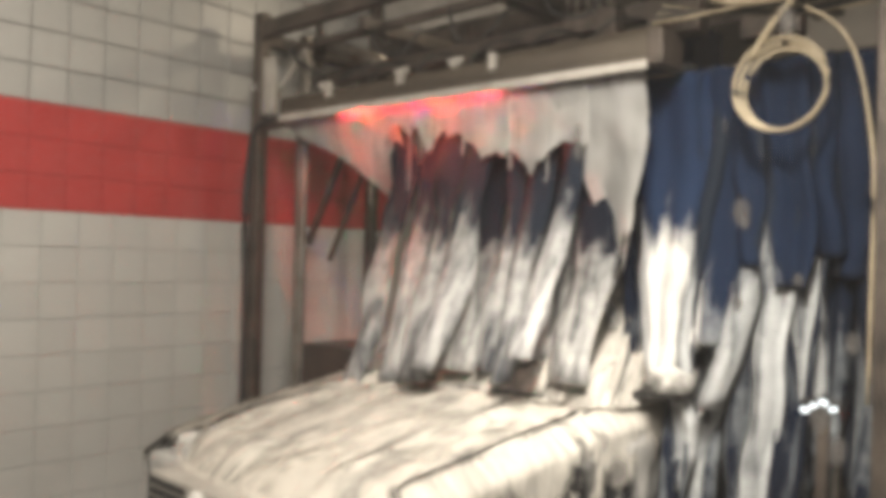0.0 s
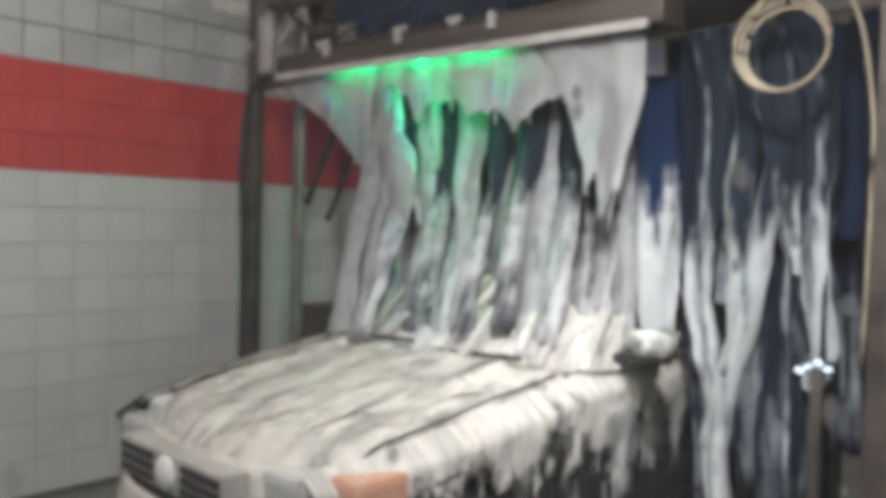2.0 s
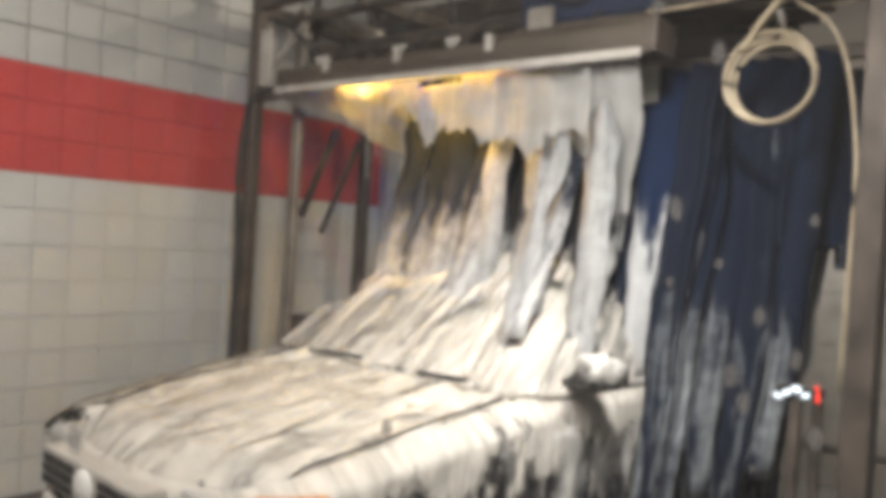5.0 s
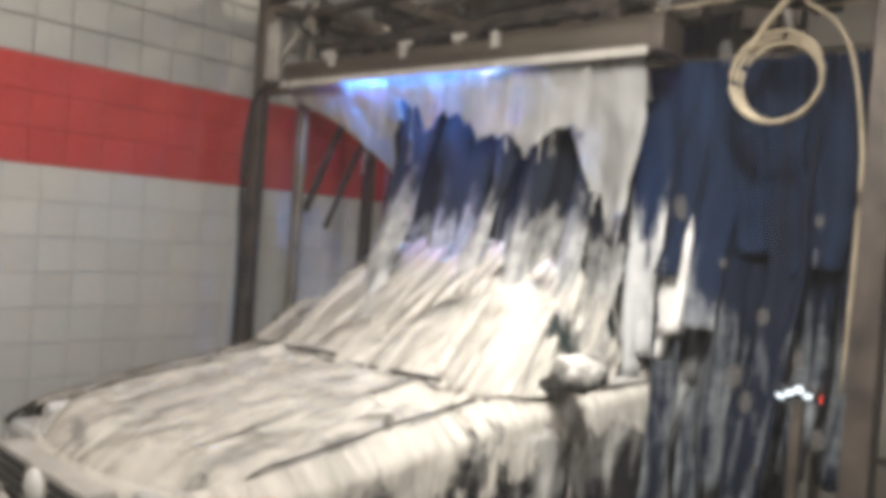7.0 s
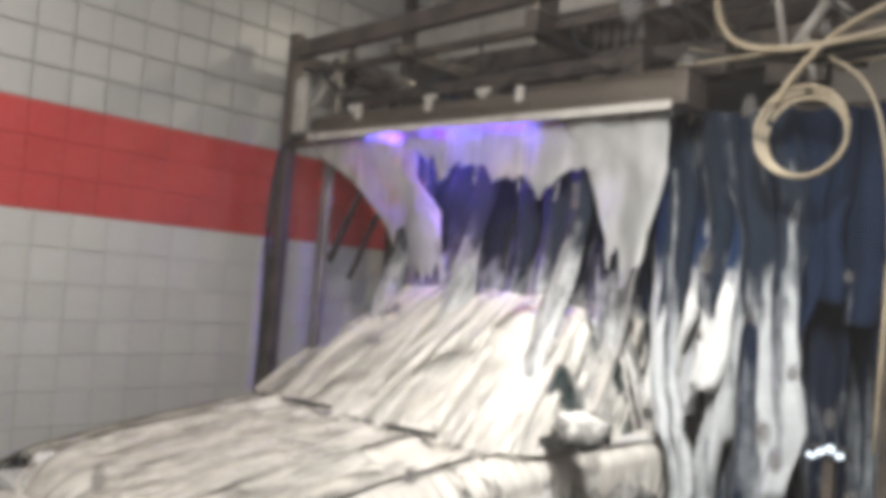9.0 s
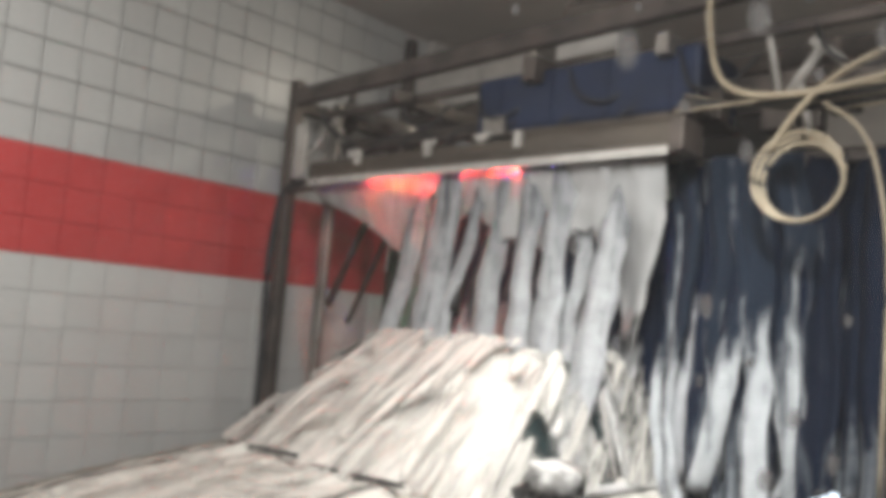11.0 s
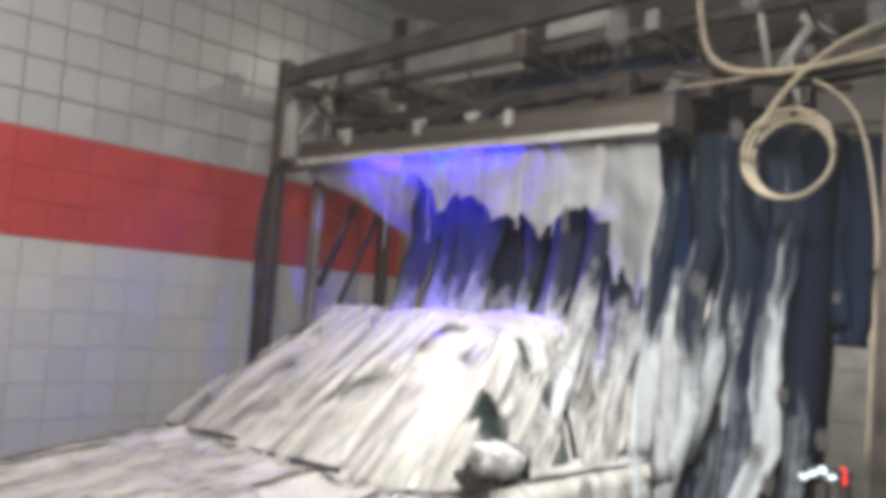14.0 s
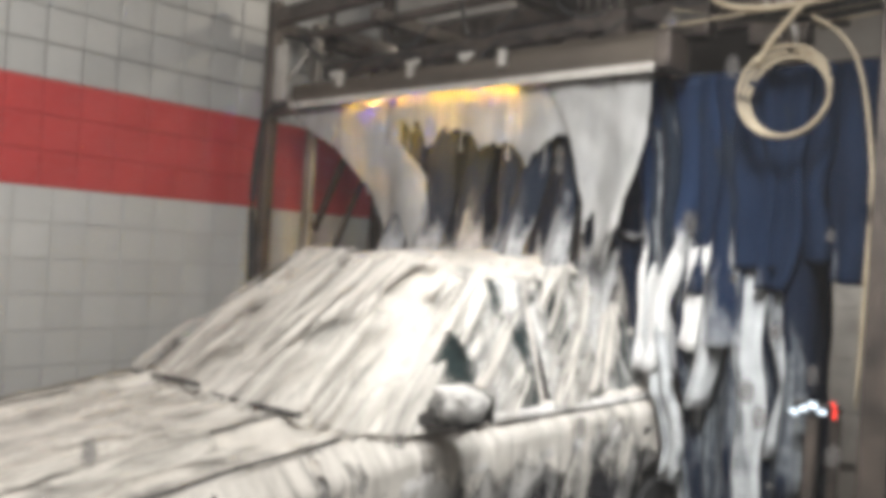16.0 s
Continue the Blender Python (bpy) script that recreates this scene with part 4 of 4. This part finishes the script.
# wipers
for x0, x1 in ((-0.62, -0.05), (0.02, 0.6)):
    bm = bmesh.new()
    beam(bm, (x0, COWL + 0.02, 0.985), (x1, COWL + 0.0, 1.015), 0.022, 0.018, 0.004)
    part("wiper", bm, M_BLACK, car, "black wiper at the foot of the windscreen")
bm = bmesh.new()
surface(bm, lambda u, v: ((u * 2 - 1) * 0.73, COWL - 0.05 + 0.08 * v + 0.18 * (u * 2 - 1) ** 2, 0.945 + 0.012 * v), 24, 3, 0.03)
part("cowl", bm, M_BLACK, car)
bm = bmesh.new()
box(bm, -0.70, 0.70, 2.42, 2.56, 0.3, 1.03, 0.03)
part("tailgate", bm, M_SIDE, car)
bm = bmesh.new()
surface(bm, lambda u, v: ((u * 2 - 1) * (0.72 - 0.13 * v), 2.52 - 0.16 * v, 1.03 + 0.5 * v), 8, 8, 0.006)
part("rear_window", bm, M_SIDEGLASS, car)


# foam lying over the car: a coat round the cabin, drips down the flanks, streaks on the bonnet
def uv_sheet(name, fn, nu, nv, mat, label, ulen=1.0):
    me = bpy.data.meshes.new(name)
    vs, fs, uvs = [], [], []
    for i in range(nu + 1):
        for j in range(nv + 1):
            vs.append(fn(i / nu, j / nv))
            uvs.append((i / nu * ulen, j / nv))
    for i in range(nu):
        for j in range(nv):
            fs.append((i * (nv + 1) + j, (i + 1) * (nv + 1) + j, (i + 1) * (nv + 1) + j + 1, i * (nv + 1) + j + 1))
    me.from_pydata(vs, [], fs)
    layer = me.uv_layers.new(name="flow")
    for lp in me.loops:
        layer.data[lp.index].uv = uvs[lp.vertex_index]
    for f in me.polygons:
        f.use_smooth = True
    me.materials.append(mat)
    ob = new(name, me)
    ob.parent = car
    ob["label"] = label
    return ob


LOW = [(0.0, (-0.85, 2.35, 0.98)), (0.30, (-0.86, 0.5, 0.98)), (0.36, (-0.90, 0.02, 0.975)), (0.40, (-0.80, -0.22, 0.97)), (0.5, (0, -0.31, 0.97)),
       (0.60, (0.80, -0.22, 0.97)), (0.64, (0.90, 0.02, 0.975)), (0.70, (0.86, 0.5, 0.98)), (1.0, (0.85, 2.35, 0.98))]
HIGH = [(0.0, (-0.62, 2.2, 1.50)), (0.30, (-0.63, 1.1, 1.53)), (0.36, (-0.65, 0.66, 1.53)), (0.40, (-0.58, 0.50, 1.54)), (0.5, (0, 0.45, 1.55)),
        (0.60, (0.58, 0.50, 1.54)), (0.64, (0.65, 0.66, 1.53)), (0.70, (0.63, 1.1, 1.53)), (1.0, (0.62, 2.2, 1.50))]


def along(pts, u):
    acc = Vector((0, 0, 0))
    for d in (-0.03, -0.015, 0.0, 0.015, 0.03):
        acc += lerp([(a, Vector(p)) for a, p in pts], max(0.0, min(1.0, u + d)))
    return acc / 5


def coat_fn(u, v):
    a, b = along(HIGH, u), along(LOW, u)
    p = a.lerp(b, v)
    out = Vector((p.x, (p.y - 1.2) * 0.6, 0.6)).normalized()
    k = 0.022 + 0.020 * nz(u * 60, v * 1.6) + 0.012 * nz(u * 150, v * 3, 3.0) + 0.025 * math.sin(v * math.pi)
    return tuple(p + out * max(0.006, k))


uv_sheet("foam_coat", coat_fn, 200, 24, M_COAT, "foam running down the cabin glass", 8.0)
for s in (1, -1):
    def drip(u, v, s=s):
        y = -1.40 + 3.9 * u
        w, t = lerp(HALF, y), lerp(TOPZ, y) + 0.0
        z = t + 0.01 - (t - 0.30) * v
        x = w - 0.10 * max(0.0, 0.12 - v) / 0.12 * 0.9 + 0.012 + 0.010 * nz(y * 14, v * 2) - 0.03 * v * v
        return (s * (x + 0.012 * max(0.0, nz(y * 22, v * 3, 2.0))), y, z)
    uv_sheet("foam_drip", drip, 150, 24, M_DRIP, "foam dripping down the flank", 5.0)
uv_sheet("foam_streaks", lambda u, v: tuple(Vector(hood_fn(u, 1 - v)) + Vector((0, 0, 0.012 + 0.014 * max(0, nz(u * 22, v * 2.5, 6.0)) + 0.008 * nz(u * 50, v * 6, 2.0)))), 90, 40, M_TOPCOAT, "streaked foam on the bonnet", 1.6)

# ---- wet window in front of the viewpoint ----
# glass with a faint pale veil, added to lift the picture's dark tones
def haze_glass():
    mat = bpy.data.materials.new("veiled_glass")
    nt = nodes_of(mat)
    d = nt.nodes.new("ShaderNodeBsdfTranslucent")
    d.inputs["Color"].default_value = (0.8, 0.8, 0.8, 1)
    tp = nt.nodes.new("ShaderNodeBsdfTransparent")
    m = nt.nodes.new("ShaderNodeMixShader")
    f = ramp(nt, noise_tex(nt, 9.0, 4, 0.6), [(0.3, 0.013), (0.7, 0.024)])
    nt.links.new(f, m.inputs[0])
    nt.links.new(tp.outputs[0], m.inputs[1])
    nt.links.new(d.outputs[0], m.inputs[2])
    finish(nt, m.outputs[0])
    return mat


def drop_mat(name, colour, most):
    mat = bpy.data.materials.new(name)
    nt = nodes_of(mat)
    tc = nt.nodes.new("ShaderNodeTexCoord")
    g = nt.nodes.new("ShaderNodeTexGradient")
    g.gradient_type = "SPHERICAL"
    nt.links.new(tc.outputs["Object"], g.inputs["Vector"])
    f = ramp(nt, g.outputs["Fac"], [(0.0, 0.0), (0.55, most)])
    d = nt.nodes.new("ShaderNodeBsdfTranslucent")
    d.inputs["Color"].default_value = (*colour, 1)
    tp = nt.nodes.new("ShaderNodeBsdfTransparent")
    m = nt.nodes.new("ShaderNodeMixShader")
    nt.links.new(f, m.inputs[0])
    nt.links.new(tp.outputs[0], m.inputs[1])
    nt.links.new(d.outputs[0], m.inputs[2])
    finish(nt, m.outputs[0])
    return mat


window = tagged(new("window_1"), "wet window pane with water drops and an added pale veil", "window", kind="structure")
PANE = pose(0, 0, 1.6, 0, 0, 41) @ pose(0, 0.34, 0)
window.matrix_basis = PANE
pane = part("pane", box(bmesh.new(), -0.6, 0.6, 0.0, 0.004, -0.5, 0.5), haze_glass(), window, "thin glass with an added pale veil")
pane.visible_shadow = False
bm = bmesh.new()
bmesh.ops.create_uvsphere(bm, u_segments=16, v_segments=8, radius=1.0, matrix=Matrix.Diagonal((1, 0.12, 1, 1)))
me = bpy.data.meshes.new("drop")
bm.to_mesh(me)
bm.free()
me.materials.append(drop_mat("water_drop", (0.30, 0.295, 0.29), 0.45))
rng = random.Random(5)
for k in range(70):
    x = rng.uniform(-0.24, 0.24) if k < 30 else rng.uniform(0.04, 0.24)
    z = rng.uniform(-0.2, 0.2)
    ob = new("drop", me)
    ob.parent = window
    r = rng.uniform(0.0016, 0.0042) if k % 12 else rng.uniform(0.004, 0.0065)
    ob.matrix_basis = pose(x, -0.003, z) @ Matrix.Diagonal((r, r, r * rng.uniform(1.0, 1.8), 1))
    ob.visible_shadow = False

# booth wall that holds the window
bm = bmesh.new()
for x0, x1, z0, z1 in ((-2.4, -0.62, -1.6, 2.24), (0.62, 2.4, -1.6, 2.24), (-0.62, 0.62, -1.6, -0.52), (-0.62, 0.62, 0.52, 2.24)):
    box(bm, x0, x1, -0.05, 0.07, z0, z1)
ob = link("wall_booth", bm, M_PLASTER)
ob.matrix_basis = PANE
tagged(ob, "plain booth wall round the viewing window", "wall", kind="structure")
for name, (x0, x1, z0, z1) in (("window_frame", (-0.62, -0.6, -0.52, 0.52)), ("window_frame", (0.6, 0.62, -0.52, 0.52)), ("window_frame", (-0.6, 0.6, 0.5, 0.52)), ("window_sill", (-0.6, 0.6, -0.52, -0.5))):
    part(name, box(bmesh.new(), x0, x1, -0.06, 0.08, z0, z1, 0.004), M_GALV, window)

# housings added behind every lamp, fill lamps too, hung from the ceiling
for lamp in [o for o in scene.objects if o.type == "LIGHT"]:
    fix = tagged(new("added_housing"), "grey housing added behind a lamp, hung on two rods", "ceiling light", "bay lights")
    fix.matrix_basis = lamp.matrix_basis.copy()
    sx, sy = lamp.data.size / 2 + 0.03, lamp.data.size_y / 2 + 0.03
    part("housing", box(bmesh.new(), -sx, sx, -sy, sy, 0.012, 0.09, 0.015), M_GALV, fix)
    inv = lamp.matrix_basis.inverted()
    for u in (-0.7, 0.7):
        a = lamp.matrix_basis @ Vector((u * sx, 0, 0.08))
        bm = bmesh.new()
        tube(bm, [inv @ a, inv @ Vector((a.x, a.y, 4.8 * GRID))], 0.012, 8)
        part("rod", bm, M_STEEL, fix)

# ---- tiles of the side wall ----
TW, TH, BAND = 0.2535, 0.242, 2.24


def tile_mesh(name, h, mat, gap=0.007):
    bm = bmesh.new()
    box(bm, 0, 0.025, 0, TW - gap, 0, h - gap, 0)
    bmesh.ops.bevel(bm, geom=[e for e in bm.edges if all(v.co.x > 0.02 for v in e.verts)], offset=0.004, segments=1, affect="EDGES")
    for v in bm.verts:
        v.co *= GRID
    me = bpy.data.meshes.new(name)
    bm.to_mesh(me)
    bm.free()
    me.materials.append(mat)
    return me


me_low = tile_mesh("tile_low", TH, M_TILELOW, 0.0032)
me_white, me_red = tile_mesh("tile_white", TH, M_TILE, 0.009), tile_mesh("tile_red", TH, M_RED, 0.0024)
rest = {0: [], 1: [], 2: []}
for r in range(-9, 11):
    z = BAND + r * TH
    red = 0 <= r < 3
    for c in range(-8, 16):
        y = 2.145 + c * TW + (0.1 if r < 0 else 0.0)
        if y > 5.7:
            continue
        near = 1.2 < y < 5.3 and r >= -7
        m = spot(WX - 0.02 + random.uniform(-0.0012, 0.0012), y, z, 0, random.uniform(-0.25, 0.25), random.uniform(-0.25, 0.25))
        if near:
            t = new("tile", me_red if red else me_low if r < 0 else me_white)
            t.parent = wall_left
            t.matrix_basis = m
        else:
            rest[1 if red else 2 if r < 0 else 0].append(m)
for red, ms in rest.items():
    bm = bmesh.new()
    for m in ms:
        n0 = len(bm.verts)
        bm.from_mesh((me_white, me_red, me_low)[red])
        bm.verts.ensure_lookup_table()
        for v in bm.verts[n0:]:
            v.co = m @ v.co
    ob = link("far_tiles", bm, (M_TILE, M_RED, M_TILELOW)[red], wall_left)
    ob["kind"] = "stuff"


# ---- what moves ----
HEADING = -3.49


def sway(t):
    """The carriage's sideways swing, -1 far over to the tiled wall, 1 to the other side."""
    return -math.cos(2 * math.pi * (t - 1.6) / 7.2)


def surge(t):
    """The side wrap's swing, 1 forward with its foamed strips in front, -1 back."""
    return math.cos(2 * math.pi * t / 7.8)


def ease(u):
    u = max(0.0, min(1.0, u))
    return u * u * (3 - 2 * u)


def car_pose(y):
    """The car with its mirrors at y along the lane, which lies a little askew to the wall."""
    a = radians(HEADING)
    return pose(-2.554 - math.sin(a) * (y - 4.5), 4.5 + math.cos(a) * (y - 4.5), 0, 0, 0, HEADING)


def motions():
    walk(car, [(t, car_pose(y)) for t, y in ((0, 3.305), (1, 3.240), (2, 3.180), (3, 3.108), (4, 3.020), (5, 2.930), (7.5, 2.725), (9, 2.622),
                                             (11.5, 2.422), (13, 2.297), (14, 2.210), (15, 2.125), (16, 2.055))])
    steps = [1.25, 2.7, 4.2, 5.7, 7.25, 8.75, 10.3, 11.8, 13.4, 14.8]
    rows = [(0.0, spot(0, 3.955, BZ + 0.015))]
    for k, t in enumerate(steps):
        rows.append((t - 0.2, spot(0, 3.955, BZ + 0.015, -k * 360 / 7)))
        rows.append((t + 0.2, spot(0, 3.955, BZ + 0.015, -(k + 1) * 360 / 7)))
    rows.append((16.0, spot(0, 3.955, BZ + 0.015, -len(steps) * 360 / 7)))
    walk(drum, rows)
    times = [0.5 * k for k in range(33)]
    walk(carriage, [(t, spot(-3.10 + 0.90 * sway(t), 4.15 + 1.1 * max(0.0, surge(t) + 0.1), 3.26)) for t in times])
    for ob, x, y, row, i in cloths:
        walk(ob, [(t, spot(x + 0.10 * sway(t - 0.1 * i), y - 0.05 * surge(t - 0.08 * i), PZ + 0.05 * math.sin(t * 1.7 + i * 2.1),
                           4 * math.sin(t * 1.3 + i * 1.9 + row) - 2 * surge(t), 2 * sway(t + 0.4), 4 * math.sin(t + i))) for t in times])
    for ob, x, i in strips:
        walk(ob, [(t, spot(x + 0.08 * sway(t - 0.1 * i), 4.34 + 0.30 * surge(t + 1.5 - 0.22 * i) + 0.16 * max(0.0, surge(t)), PZ + 0.04 * math.sin(t * 1.5 + i * 1.7), 4 * math.sin(t * 1.6 + i * 2.3) + 5 * surge(t), 5 * math.sin(t * 0.9 + i * 1.3), 8 * math.sin(t + 2 * i))) for t in times])
    for ob, i in trailing:
        rows = []
        for t in times:
            lift = ease((t - 12.6 - 0.2 * i) / 1.6) + ease((9.6 - t) / 1.4) * ease((t - 6.0) / 1.4)
            rows.append((t, spot(-3.05 + 0.16 * i, 4.46 + 0.14 * i - 0.04 * math.sin(t + i), 2.36 - 0.37 * lift + 0.03 * math.sin(1.7 * t + i), 4 * math.sin(t * 1.3 + i), -6 - 3 * i + 60 * (1 - lift), -8 + 9 * i + 5 * math.sin(t + 2 * i))))
        walk(ob, rows)
    for ob, x, i in bright:
        walk(ob, [(t, spot(x + 0.05 * surge(t - 0.1 * i), 4.48 - 0.32 * surge(t - 0.05 * i), 2.98, 4 * surge(t) + 3 * math.sin(t * 1.2 + i * 1.1), 3 * math.sin(t * 0.9 + i), 8 * math.sin(t * 0.8 + i * 1.4))) for t in times])
    for ob, x, y, i in wraps:
        out = max(0.0, min(1.0, (i - 8) / 6)) if i < 15 else 0.0
        walk(ob, [(t, spot(x + 0.06 * sway(t - 0.06 * i) + out * (0.10 - 0.34 * ease((t - 10.8) / 1.6) - 0.24 * (ease((t - 3.6) / 1.2) - ease((t - 5.8) / 1.2))), y, 3.0, 3 * math.sin(t * 1.1 + i * 0.9), 4 * sway(t - 0.5), 6 * math.sin(t * 0.9 + i))) for t in times])
    for ob, i in soaped:
        rows = []
        for t in times:
            back = ease((t - 1.8 - 0.1 * i) / 1.8) - ease((t - 5.8 - 0.2 * i) / 2.0)
            late = ease((t - 4.0) / 4.0)
            x = -1.86 + 0.14 * i - late * (0.30 - 0.02 * i) + 0.05 * sway(t - 0.1 * i)
            rows.append((t, spot(x, 4.20 + 0.03 * (i % 2) + 0.56 * back, 3.0, 3 * math.sin(t * 1.2 + i * 1.7), 5 * sway(t - 0.4) - 3 * late, 14 * math.sin(t * 0.8 + i))))
        walk(ob, rows)
    for ob, k in ((wing_l, 0), (wing_r, 1)):
        m = ob.matrix_basis.translation.copy()
        walk(ob, [(t, pose(m.x, m.y, m.z, 22 * (1 + sway(t - 0.3)) * (1 - 0.6 * k) + 2 * math.sin(t * 1.4 + k), 1.5 * math.sin(t * 1.1 + k * 2), 0)) for t in times])
    for k, ob in enumerate(curtain_pieces):
        m = ob.matrix_basis.translation.copy()
        walk(ob, [(t, pose(m.x + 0.05 * sway(t - 0.2 * k), m.y, m.z + 0.024 * math.sin(t * 1.9 + k * 1.7) + 0.024 * math.sin(t * 0.8 + k * 0.6), 3 * math.sin(t * 1.2 + k * 0.8), 0, 0)) for t in times])


motions()
